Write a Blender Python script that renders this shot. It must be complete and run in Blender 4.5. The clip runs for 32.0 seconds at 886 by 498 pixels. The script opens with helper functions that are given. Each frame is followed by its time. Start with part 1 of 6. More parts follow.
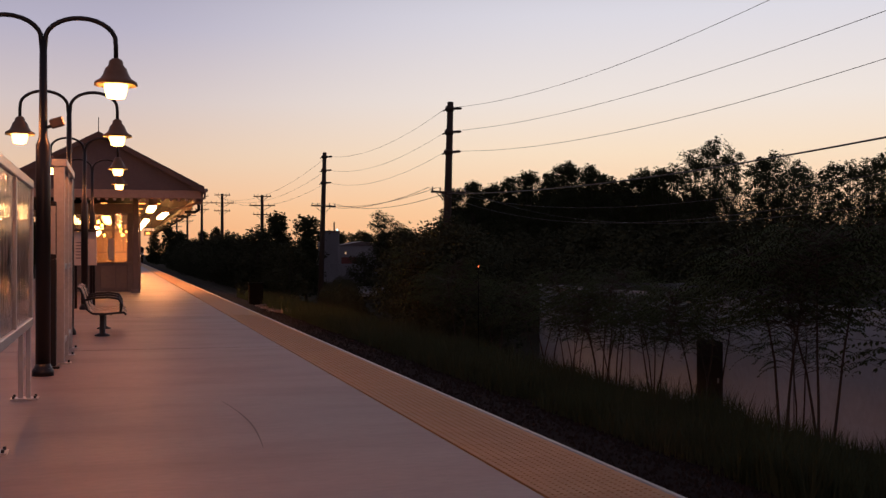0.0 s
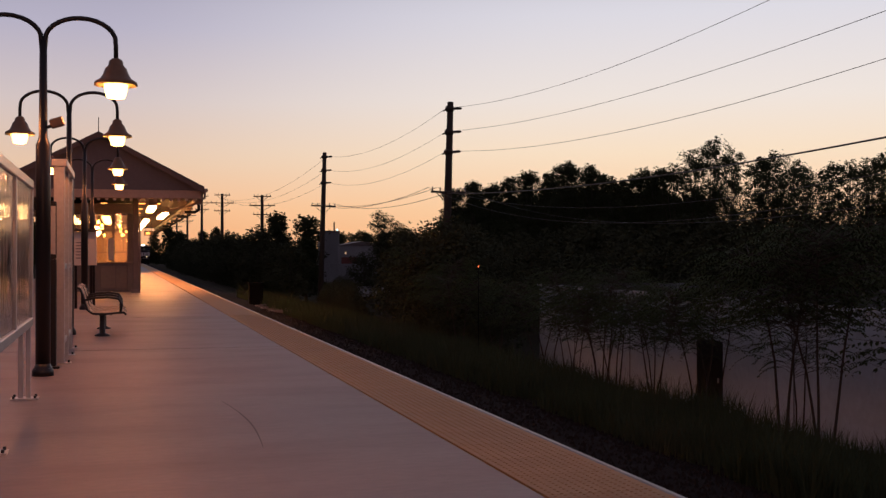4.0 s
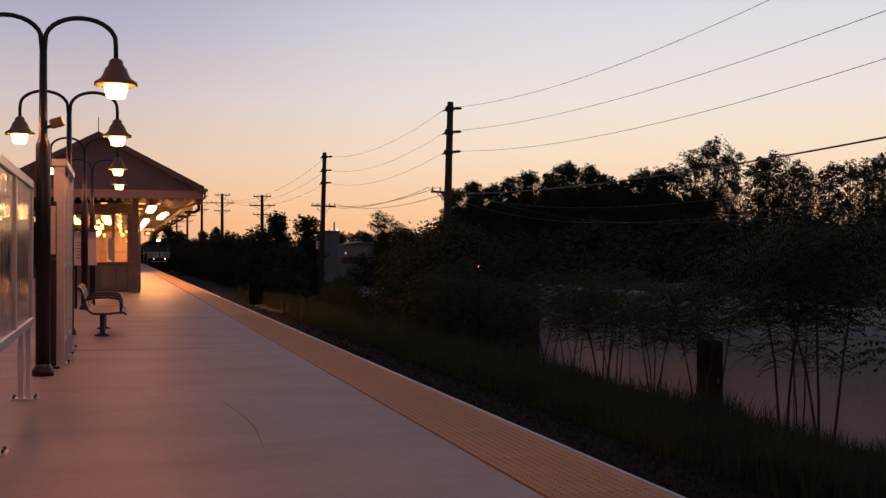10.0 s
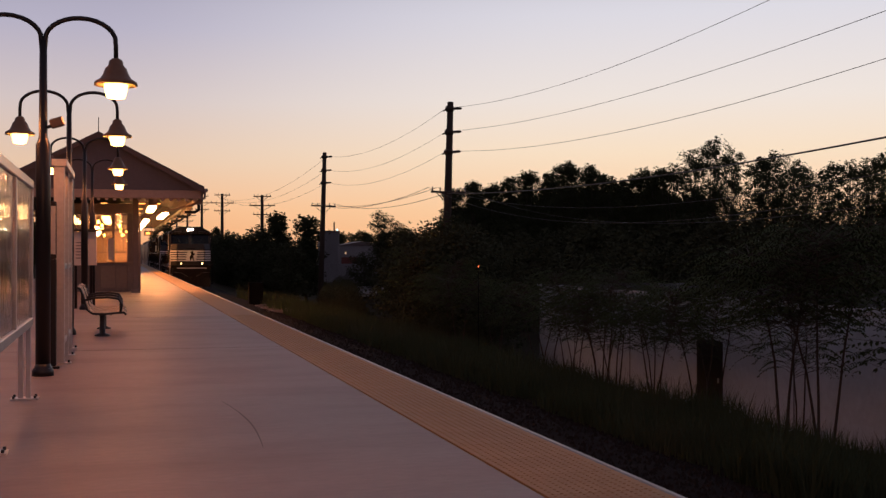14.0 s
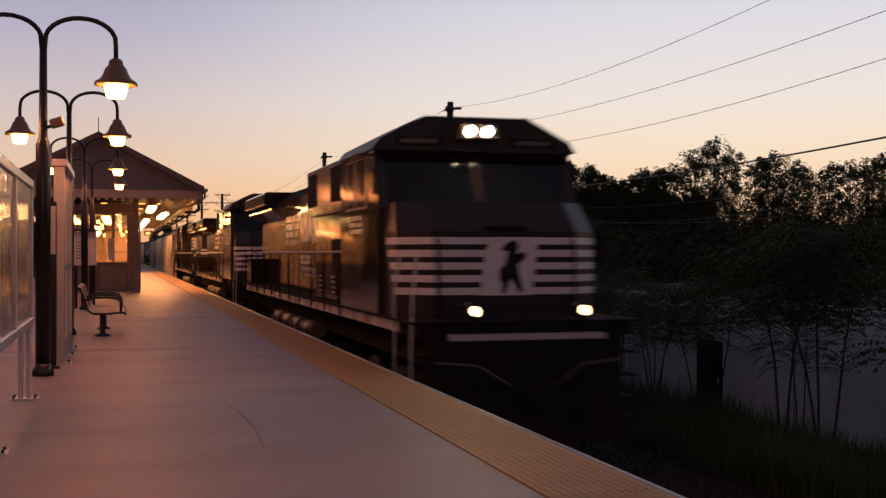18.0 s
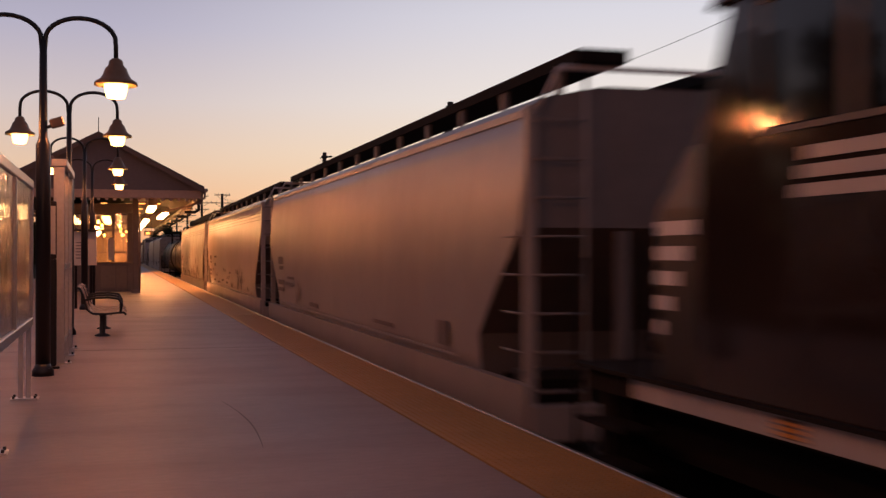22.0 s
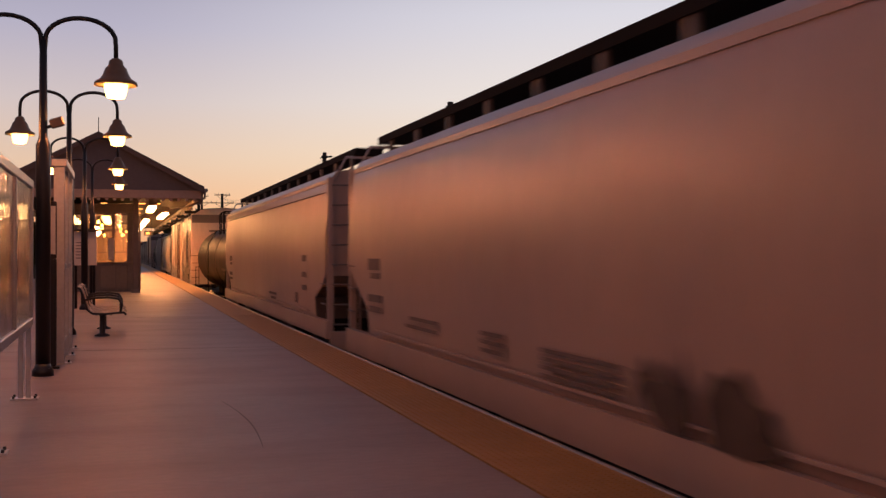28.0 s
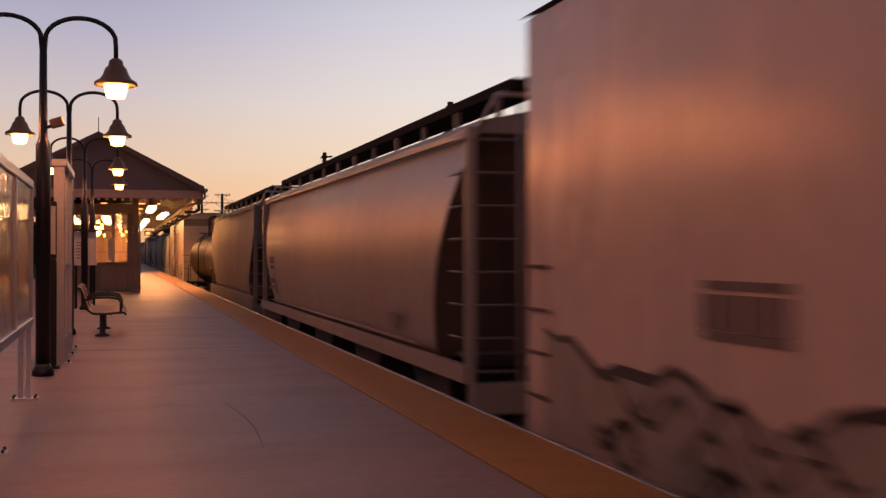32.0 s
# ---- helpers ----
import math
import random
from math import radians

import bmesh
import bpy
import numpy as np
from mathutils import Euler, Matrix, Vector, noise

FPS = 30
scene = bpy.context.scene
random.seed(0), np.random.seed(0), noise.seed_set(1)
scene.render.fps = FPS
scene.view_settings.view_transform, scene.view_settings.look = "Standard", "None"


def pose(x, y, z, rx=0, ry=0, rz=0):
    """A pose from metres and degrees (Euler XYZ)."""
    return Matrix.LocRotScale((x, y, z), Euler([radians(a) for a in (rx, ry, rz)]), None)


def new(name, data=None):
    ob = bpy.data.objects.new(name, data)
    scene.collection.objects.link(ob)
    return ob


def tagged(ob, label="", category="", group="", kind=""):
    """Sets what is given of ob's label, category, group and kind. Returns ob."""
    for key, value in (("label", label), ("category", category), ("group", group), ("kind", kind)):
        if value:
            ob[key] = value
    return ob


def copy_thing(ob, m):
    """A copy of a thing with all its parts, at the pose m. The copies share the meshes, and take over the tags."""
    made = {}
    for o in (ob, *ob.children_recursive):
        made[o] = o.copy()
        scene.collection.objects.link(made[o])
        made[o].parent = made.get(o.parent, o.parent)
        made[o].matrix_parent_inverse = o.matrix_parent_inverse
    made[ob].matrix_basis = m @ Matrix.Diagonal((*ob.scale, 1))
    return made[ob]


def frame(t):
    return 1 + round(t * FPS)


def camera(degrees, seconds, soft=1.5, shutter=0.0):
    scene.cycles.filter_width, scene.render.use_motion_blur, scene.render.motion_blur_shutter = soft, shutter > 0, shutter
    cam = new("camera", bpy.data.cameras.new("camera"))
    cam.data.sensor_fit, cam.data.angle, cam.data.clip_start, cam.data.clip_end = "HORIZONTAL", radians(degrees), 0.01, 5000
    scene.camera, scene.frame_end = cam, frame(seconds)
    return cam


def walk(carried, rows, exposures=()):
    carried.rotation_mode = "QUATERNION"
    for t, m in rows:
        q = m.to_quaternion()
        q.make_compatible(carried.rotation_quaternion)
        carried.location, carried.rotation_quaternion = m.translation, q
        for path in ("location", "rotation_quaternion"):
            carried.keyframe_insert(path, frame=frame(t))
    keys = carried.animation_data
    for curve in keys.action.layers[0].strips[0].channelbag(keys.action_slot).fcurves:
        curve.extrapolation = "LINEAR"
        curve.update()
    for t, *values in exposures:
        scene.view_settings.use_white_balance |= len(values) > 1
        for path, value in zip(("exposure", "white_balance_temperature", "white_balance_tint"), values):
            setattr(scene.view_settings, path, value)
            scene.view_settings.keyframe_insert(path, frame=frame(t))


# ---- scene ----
# The eye is the origin in plan; the track runs along +Y; z = 0 is the platform's top.
TRACK_X, RAIL_Z = 4.99, -1.22
EDGE_X = 3.19
cam = camera(41.5, 32.0, soft=1.4, shutter=0.5)
EYE = (0.0, 0.0, 1.43)
VIEW = pose(*EYE, 90.22, 0, -15.45)
walk(cam, [(0, VIEW), (32, VIEW)], exposures=[(0, 0.0), (32, 0.0)])

# ---- world: clear sky shortly after sunset, the glow low over the far end of the line ----
world = bpy.data.worlds.new("dusk_sky")
scene.world = world
world.use_nodes = True


def build_sky():
    nt = world.node_tree
    n, l = nt.nodes, nt.links
    n.clear()
    out = n.new("ShaderNodeOutputWorld")
    bg = n.new("ShaderNodeBackground")
    tc = n.new("ShaderNodeTexCoord")
    sep = n.new("ShaderNodeSeparateXYZ")
    l.new(tc.outputs["Generated"], sep.inputs[0])

    def ramp(stops):
        r = n.new("ShaderNodeValToRGB")
        el = r.color_ramp.elements
        while len(el) < len(stops):
            el.new(0.5)
        for e, (p, c) in zip(el, stops):
            e.position, e.color = p, (*c, 1)
        l.new(sep.outputs["Z"], r.inputs[0])
        return r

    west = ramp([(0.0, (0.9, 0.4, 0.18)), (0.035, (0.93, 0.5, 0.26)), (0.075, (0.81, 0.57, 0.41)),
                 (0.125, (0.66, 0.555, 0.545)), (0.185, (0.475, 0.445, 0.56)), (0.32, (0.22, 0.22, 0.32)), (1.0, (0.104, 0.094, 0.138))])
    glow_side = ramp([(0.0, (0.95, 0.5, 0.25)), (0.04, (0.97, 0.62, 0.37)), (0.085, (0.95, 0.75, 0.56)),
                      (0.13, (0.87, 0.78, 0.72)), (0.2, (0.74, 0.72, 0.78)), (0.35, (0.3, 0.3, 0.4)), (1.0, (0.104, 0.094, 0.138))])
    east = ramp([(0.0, (0.11, 0.085, 0.1)), (0.1, (0.17, 0.13, 0.15)), (0.25, (0.14, 0.115, 0.155)), (1.0, (0.104, 0.094, 0.138))])
    dot = n.new("ShaderNodeVectorMath")
    dot.operation = "DOT_PRODUCT"
    dot.inputs[1].default_value = (0.55, 0.835, 0.0)
    l.new(tc.outputs["Generated"], dot.inputs[0])

    def share(lo, hi):
        rng = n.new("ShaderNodeMapRange")
        rng.interpolation_type = "SMOOTHSTEP"
        rng.inputs["From Min"].default_value, rng.inputs["From Max"].default_value = lo, hi
        l.new(dot.outputs["Value"], rng.inputs["Value"])
        return rng.outputs[0]

    def blend(fac, c0, c1):
        mix = n.new("ShaderNodeMix")
        mix.data_type = "RGBA"
        l.new(fac, mix.inputs[0])
        l.new(c0, mix.inputs[6])
        l.new(c1, mix.inputs[7])
        return mix

    mix = blend(share(-0.3, 0.85), east.outputs[0], west.outputs[0])
    belt = ramp([(0.0, (0.13, 0.1, 0.13)), (0.12, (0.3, 0.22, 0.26)), (0.3, (0.22, 0.18, 0.24)), (0.6, (0.09, 0.09, 0.14)), (1.0, (0.104, 0.094, 0.138))])
    mix = blend(share(-0.55, -0.95), mix.outputs[2], belt.outputs[0])
    mix = blend(share(0.8, 1.0), mix.outputs[2], glow_side.outputs[0])
    l.new(mix.outputs[2], bg.inputs["Color"])
    bg.inputs["Strength"].default_value = 1.0
    l.new(bg.outputs[0], out.inputs[0])


build_sky()
SODIUM = (1.0, 0.285, 0.095)


def lamp(name, kind, m, power, color=SODIUM, size=0.2):
    d = bpy.data.lights.new(name, kind)
    d.energy, d.color = power, color
    if kind == "AREA":
        d.shape, d.size, d.size_y = "RECTANGLE", size, 1.2
    else:
        d.shadow_soft_size = size
    ob = new(name, d)
    ob.matrix_world = m
    return ob


# ---- materials ----
def mat(name, color, rough=0.6, metal=0.0, var=0.15, scale=6.0, stain=0.2, stain_scale=0.7, bump=0.1, tint=None,
        stretch=(1, 1, 1), spec=0.5, rnd=0.0, wave=0.0):
    """A weathered surface: fine grain, broad stains, relief and a change from piece to piece."""
    m = bpy.data.materials.new(name)
    m.use_nodes = True
    n, l = m.node_tree.nodes, m.node_tree.links
    b = n["Principled BSDF"]
    tc = n.new("ShaderNodeTexCoord")
    mp = n.new("ShaderNodeMapping")
    mp.inputs["Scale"].default_value = stretch
    l.new(tc.outputs["Object"], mp.inputs[0])

    def noisy(s, detail, rough_):
        t = n.new("ShaderNodeTexNoise")
        t.inputs["Scale"].default_value, t.inputs["Detail"].default_value, t.inputs["Roughness"].default_value = s, detail, rough_
        l.new(mp.outputs[0], t.inputs["Vector"])
        return t

    fine, broad = noisy(scale, 6, 0.65), noisy(stain_scale, 5, 0.6)
    dark = tint or tuple(c * 0.45 for c in color)

    def blend(fac, a, bb):
        x = n.new("ShaderNodeMix")
        x.data_type = "RGBA"
        l.new(fac, x.inputs[0])
        for sock, v in ((x.inputs[6], a), (x.inputs[7], bb)):
            if isinstance(v, tuple):
                sock.default_value = (*v, 1)
            else:
                l.new(v, sock)
        return x.outputs[2]

    def span(src, lo, hi, top):
        r = n.new("ShaderNodeMapRange")
        r.inputs["From Min"].default_value, r.inputs["From Max"].default_value = lo, hi
        r.inputs["To Max"].default_value = top
        l.new(src, r.inputs["Value"])
        return r.outputs[0]

    col = blend(span(fine.outputs["Fac"], 0.35, 0.7, var * 2), color, tuple(c * 0.55 for c in color))
    col = blend(span(broad.outputs["Fac"], 0.48, 0.72, stain), col, dark)
    if rnd:
        info = n.new("ShaderNodeObjectInfo")
        hsv = n.new("ShaderNodeHueSaturation")
        l.new(span(info.outputs["Random"], 0, 1, 1), hsv.inputs["Value"])
        r = hsv.inputs["Value"].links[0].from_node
        r.inputs["To Min"].default_value, r.inputs["To Max"].default_value = 1 - rnd, 1 + rnd
        l.new(col, hsv.inputs["Color"])
        col = hsv.outputs[0]
    l.new(col, b.inputs["Base Color"])
    rr = n.new("ShaderNodeMapRange")
    rr.inputs["To Min"].default_value, rr.inputs["To Max"].default_value = max(rough - (0.12 if rough > 0.2 else 0.04), 0.03), min(rough + (0.12 if rough > 0.2 else 0.05), 1)
    l.new(broad.outputs["Fac"], rr.inputs["Value"])
    l.new(rr.outputs[0], b.inputs["Roughness"])
    b.inputs["Metallic"].default_value = metal
    b.inputs["Specular IOR Level"].default_value = spec
    if bump:
        bp = n.new("ShaderNodeBump")
        bp.inputs["Strength"].default_value, bp.inputs["Distance"].default_value = bump, 0.02
        l.new(fine.outputs["Fac"], bp.inputs["Height"])
        l.new(bp.outputs[0], b.inputs["Normal"])
        if wave:
            w = n.new("ShaderNodeTexNoise")
            w.inputs["Scale"].default_value, w.inputs["Detail"].default_value = wave, 1.5
            l.new(tc.outputs["Object"], w.inputs["Vector"])
            wb = n.new("ShaderNodeBump")
            wb.inputs["Strength"].default_value, wb.inputs["Distance"].default_value = 0.5, 0.03
            l.new(w.outputs["Fac"], wb.inputs["Height"])
            l.new(wb.outputs[0], bp.inputs["Normal"])
    return m


def glow(name, color, strength):
    m = bpy.data.materials.new(name)
    m.use_nodes = True
    b = m.node_tree.nodes["Principled BSDF"]
    b.inputs["Base Color"].default_value = (*color, 1)
    b.inputs["Emission Color"].default_value = (*color, 1)
    b.inputs["Emission Strength"].default_value = strength
    return m


def glass(name, color=(0.9, 0.95, 0.95), rough=0.03, trans=1.0):
    m = bpy.data.materials.new(name)
    m.use_nodes = True
    b = m.node_tree.nodes["Principled BSDF"]
    b.inputs["Base Color"].default_value = (*color, 1)
    b.inputs["Roughness"].default_value = rough
    b.inputs["Transmission Weight"].default_value = trans
    b.inputs["IOR"].default_value = 1.45
    return m


CONCRETE = mat("concrete", (0.268, 0.203, 0.19), 0.54, var=0.18, scale=13, stain=0.65, stain_scale=0.8, bump=0.12, rnd=0.05, tint=(0.19, 0.142, 0.132), stretch=(0.6, 1.2, 1))
CONCRETE_SIDE = mat("concrete_wall", (0.3, 0.28, 0.26), 0.85, stain=0.4, bump=0.2)
TACTILE = mat("tactile_yellow", (0.385, 0.19, 0.045), 0.6, var=0.15, scale=20, stain=0.3, stain_scale=1.2, bump=0.12, rnd=0.04)
EDGE_STEEL = mat("edge_nosing", (0.3, 0.27, 0.25), 0.42, 0.8, scale=30, bump=0.05)
BLACK_PAINT = mat("black_post_paint", (0.014, 0.011, 0.01), 0.36, 0.0, scale=25, bump=0.04)
SHADE = mat("bronze_shade", (0.27, 0.155, 0.09), 0.4, 0.25, scale=20, bump=0.04)
GLOBE = glow("sodium_globe", (1.0, 0.62, 0.2), 5.2)
REFLECTOR = mat("reflector_rim_glow", (0.9, 0.64, 0.27), 0.5, bump=0.0)
TUBE = glow("sodium_fixture", (1.0, 0.55, 0.2), 26.0)
ROOM_TUBE = glow("room_fixture", (1.0, 0.55, 0.18), 6.0)
ALU = mat("aluminium", (0.62, 0.6, 0.58), 0.38, 0.7, scale=18, bump=0.04, stain=0.15)
ROOF_METAL = mat("roof_metal", (0.13, 0.105, 0.1), 0.55, 0.2, scale=4, bump=0.06, stretch=(1, 0.3, 1))
ROOM_WALL = mat("room_wall_paint", (0.48, 0.36, 0.25), 0.7, scale=6, bump=0.05)
GABLE = mat("gable_siding", (0.135, 0.135, 0.16), 0.7, scale=9, bump=0.08)
COLUMN_PAINT = mat("column_paint", (0.2, 0.155, 0.135), 0.6, scale=8, bump=0.06)
FASCIA = mat("fascia", (0.42, 0.33, 0.29), 0.6, scale=8, bump=0.05)
SOFFIT = mat("soffit_boards", (0.16, 0.115, 0.08), 0.6, scale=8, bump=0.06)
MASONRY = mat("shelter_base_block", (0.25, 0.21, 0.195), 0.85, scale=9, bump=0.25)
ROOM_FRAME = mat("room_frame_paint", (0.27, 0.22, 0.19), 0.5, scale=8, bump=0.05)
ROOM_GLOW = glow("amber_bulb", (1.0, 0.42, 0.07), 14.0)
PAPER = mat("paper", (0.7, 0.66, 0.62), 0.6, scale=4, stain=0.1, bump=0.0)
PRINT = mat("print_grey", (0.2, 0.19, 0.2), 0.6, bump=0.0)
GLASS = glass("clear_glass")
ACRYLIC = glass("scratched_acrylic", (0.97, 0.95, 0.94), 0.04)


def ripple(m, scale, strength):
    """Slow upright waves in a plastic sheet."""
    n, l = m.node_tree.nodes, m.node_tree.links
    tc, mp, tx, bp = (n.new(k) for k in ("ShaderNodeTexCoord", "ShaderNodeMapping", "ShaderNodeTexNoise", "ShaderNodeBump"))
    mp.inputs["Scale"].default_value = scale
    tx.inputs["Scale"].default_value, tx.inputs["Detail"].default_value = 1.0, 2.0
    bp.inputs["Strength"].default_value, bp.inputs["Distance"].default_value = strength, 0.02
    l.new(tc.outputs["Object"], mp.inputs[0])
    l.new(mp.outputs[0], tx.inputs["Vector"])
    l.new(tx.outputs["Fac"], bp.inputs["Height"])
    l.new(bp.outputs[0], n["Principled BSDF"].inputs["Normal"])


ripple(ACRYLIC, (1.0, 9.0, 0.8), 0.5)
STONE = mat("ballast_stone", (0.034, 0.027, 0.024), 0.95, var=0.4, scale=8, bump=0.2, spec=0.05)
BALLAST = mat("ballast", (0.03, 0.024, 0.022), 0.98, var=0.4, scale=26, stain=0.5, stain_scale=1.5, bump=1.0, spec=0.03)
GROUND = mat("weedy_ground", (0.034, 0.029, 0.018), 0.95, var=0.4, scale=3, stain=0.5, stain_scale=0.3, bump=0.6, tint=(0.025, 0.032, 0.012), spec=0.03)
RAIL = mat("rail_steel", (0.25, 0.2, 0.17), 0.35, 0.8, scale=20)
TIE = mat("timber_tie", (0.06, 0.045, 0.035), 0.9, scale=12, bump=0.3)
GRASS = mat("grass_blades", (0.065, 0.085, 0.042), 0.9, spec=0.1, var=0.3, scale=0.8, stain=0.5, stain_scale=0.25, bump=0.0, tint=(0.1, 0.09, 0.055))
LEAF = mat("tree_leaf", (0.07, 0.092, 0.04), 0.9, spec=0.1, var=0.3, scale=1.5, stain=0.4, stain_scale=0.5, bump=0.0)
LEAF_BUSH = mat("bush_leaf", (0.066, 0.074, 0.042), 0.95, spec=0.05, var=0.3, scale=0.8, stain=0.5, stain_scale=0.3, bump=0.0, tint=(0.055, 0.046, 0.03))
LEAF_FAR = mat("far_leaf", (0.045, 0.056, 0.027), 0.95, spec=0.08, var=0.3, scale=0.6, stain=0.4, stain_scale=0.2, bump=0.0)
BARK = mat("bark", (0.06, 0.045, 0.032), 0.9, scale=12, bump=0.4, stretch=(1, 1, 0.3))
POLE_WOOD = mat("pole_wood", (0.05, 0.038, 0.03), 0.9, scale=10, bump=0.3, stretch=(1, 1, 0.15))
CABLE = mat("cable", (0.03, 0.028, 0.028), 0.6, bump=0.0)
PALE_WALL = mat("pale_wall_paint", (0.68, 0.74, 0.79), 0.75, scale=5, stain=0.35, stain_scale=0.35, bump=0.08)
TAR_ROOF = mat("tar_roof", (0.02, 0.018, 0.018), 0.95, spec=0.1)
GREY_WALL = mat("grey_metal_wall", (0.22, 0.22, 0.23), 0.7, scale=5, stain=0.3, bump=0.05, stretch=(1, 1, 0.3))


# ---- mesh helpers ----
def box(bm, x0, x1, y0, y1, z0, z1, bevel=0.0, seg=1):
    vs = [bm.verts.new((x, y, z)) for z in (z0, z1) for y in (y0, y1) for x in (x0, x1)]
    fs = [bm.faces.new([vs[i] for i in f]) for f in
          ((0, 2, 3, 1), (4, 5, 7, 6), (0, 1, 5, 4), (2, 6, 7, 3), (0, 4, 6, 2), (1, 3, 7, 5))]
    if bevel:
        es = list({e for f in fs for e in f.edges})
        bmesh.ops.bevel(bm, geom=es, offset=bevel, segments=seg, affect="EDGES", profile=0.6)
    return bm


def rod(bm, p0, p1, r0, r1=None, seg=8, caps=True):
    p0, p1 = Vector(p0), Vector(p1)
    r1 = r0 if r1 is None else r1
    d = (p1 - p0).normalized()
    a = d.orthogonal().normalized()
    b = d.cross(a)
    ring = []
    for p, r in ((p0, r0), (p1, r1)):
        ring.append([bm.verts.new(p + (a * math.cos(t) + b * math.sin(t)) * r) for t in (2 * math.pi * i / seg for i in range(seg))])
    for i in range(seg):
        j = (i + 1) % seg
        f = bm.faces.new((ring[0][i], ring[0][j], ring[1][j], ring[1][i]))
        f.smooth = True
    if caps:
        bm.faces.new(ring[0][::-1])
        bm.faces.new(ring[1])
    return bm


def tube(bm, pts, r, seg=8):
    """A bent pipe along pts."""
    pts = [Vector(p) for p in pts]
    rings, up = [], None
    for i, p in enumerate(pts):
        d = (pts[min(i + 1, len(pts) - 1)] - pts[max(i - 1, 0)]).normalized()
        a = d.orthogonal().normalized() if up is None else (up - d * up.dot(d)).normalized()
        up = a
        b = d.cross(a)
        rings.append([bm.verts.new(p + (a * math.cos(t) + b * math.sin(t)) * r) for t in (2 * math.pi * k / seg for k in range(seg))])
    for q0, q1 in zip(rings, rings[1:]):
        for k in range(seg):
            j = (k + 1) % seg
            bm.faces.new((q0[k], q0[j], q1[j], q1[k])).smooth = True
    bm.faces.new(rings[0][::-1])
    bm.faces.new(rings[-1])
    return bm


def lathe(bm, profile, cx=0, cy=0, seg=20):
    """Turn (radius, z) pairs about an upright axis."""
    rings = [[bm.verts.new((cx + r * math.cos(t), cy + r * math.sin(t), z)) for t in (2 * math.pi * k / seg for k in range(seg))]
             for r, z in profile]
    for q0, q1 in zip(rings, rings[1:]):
        for k in range(seg):
            j = (k + 1) % seg
            bm.faces.new((q0[k], q0[j], q1[j], q1[k])).smooth = True
    bm.faces.new(rings[0][::-1])
    bm.faces.new(rings[-1])
    return bm


def extrude(bm, outline, axis, a0, a1, smooth=False):
    """A prism: the outline's two numbers fill the other two axes in order."""
    def at(p, a):
        v = list(p)
        v.insert("xyz".index(axis), a)
        return bm.verts.new(v)
    r0, r1 = [at(p, a0) for p in outline], [at(p, a1) for p in outline]
    n = len(outline)
    for k in range(n):
        j = (k + 1) % n
        bm.faces.new((r0[k], r0[j], r1[j], r1[k])).smooth = smooth
    bm.faces.new(r0[::-1])
    bm.faces.new(r1)
    return bm


def part(name, bm, material, parent=None, label="", at=None):
    """Link a bmesh (or mesh) as one object under its thing."""
    if isinstance(bm, bmesh.types.BMesh):
        bmesh.ops.recalc_face_normals(bm, faces=bm.faces)
        me = bpy.data.meshes.new(name)
        bm.to_mesh(me)
        bm.free()
        me.materials.append(material)
    else:
        me = bm
        if material and not me.materials:
            me.materials.append(material)
    ob = new(name, me)
    ob.parent = parent
    if at is not None:
        ob.matrix_basis = at if isinstance(at, Matrix) else Matrix.Translation(at)
    return tagged(ob, label) if label else ob


def B():
    return bmesh.new()


def bx(name, dims, material, parent=None, label="", bevel=0.0):
    return part(name, box(B(), *dims, bevel), material, parent, label)


def thing(name, m, label, category, group="", kind=""):
    ob = new(name)
    ob.empty_display_size = 0.3
    ob.matrix_basis = m
    return tagged(ob, label, category, group, kind)


def raw_mesh(name, verts, faces, material, smooth=False):
    me = bpy.data.meshes.new(name)
    me.from_pydata(verts, [], faces)
    me.materials.append(material)
    if smooth:
        me.polygons.foreach_set("use_smooth", [True] * len(me.polygons))
    me.update()
    return me


# ---- ground, ballast, track ----
def ground_z(x):
    pts = [(-400, -2.6), (-14, -2.4), (-9, -1.7), (8.2, -1.62), (9.5, -1.9), (11.5, -2.2), (15.5, -3.3), (17.5, -3.55), (60, -3.6), (400, -3.6)]
    for (a, za), (b, zb) in zip(pts, pts[1:]):
        if x <= b:
            return za + (zb - za) * max(x - a, 0) / (b - a)
    return pts[-1][1]


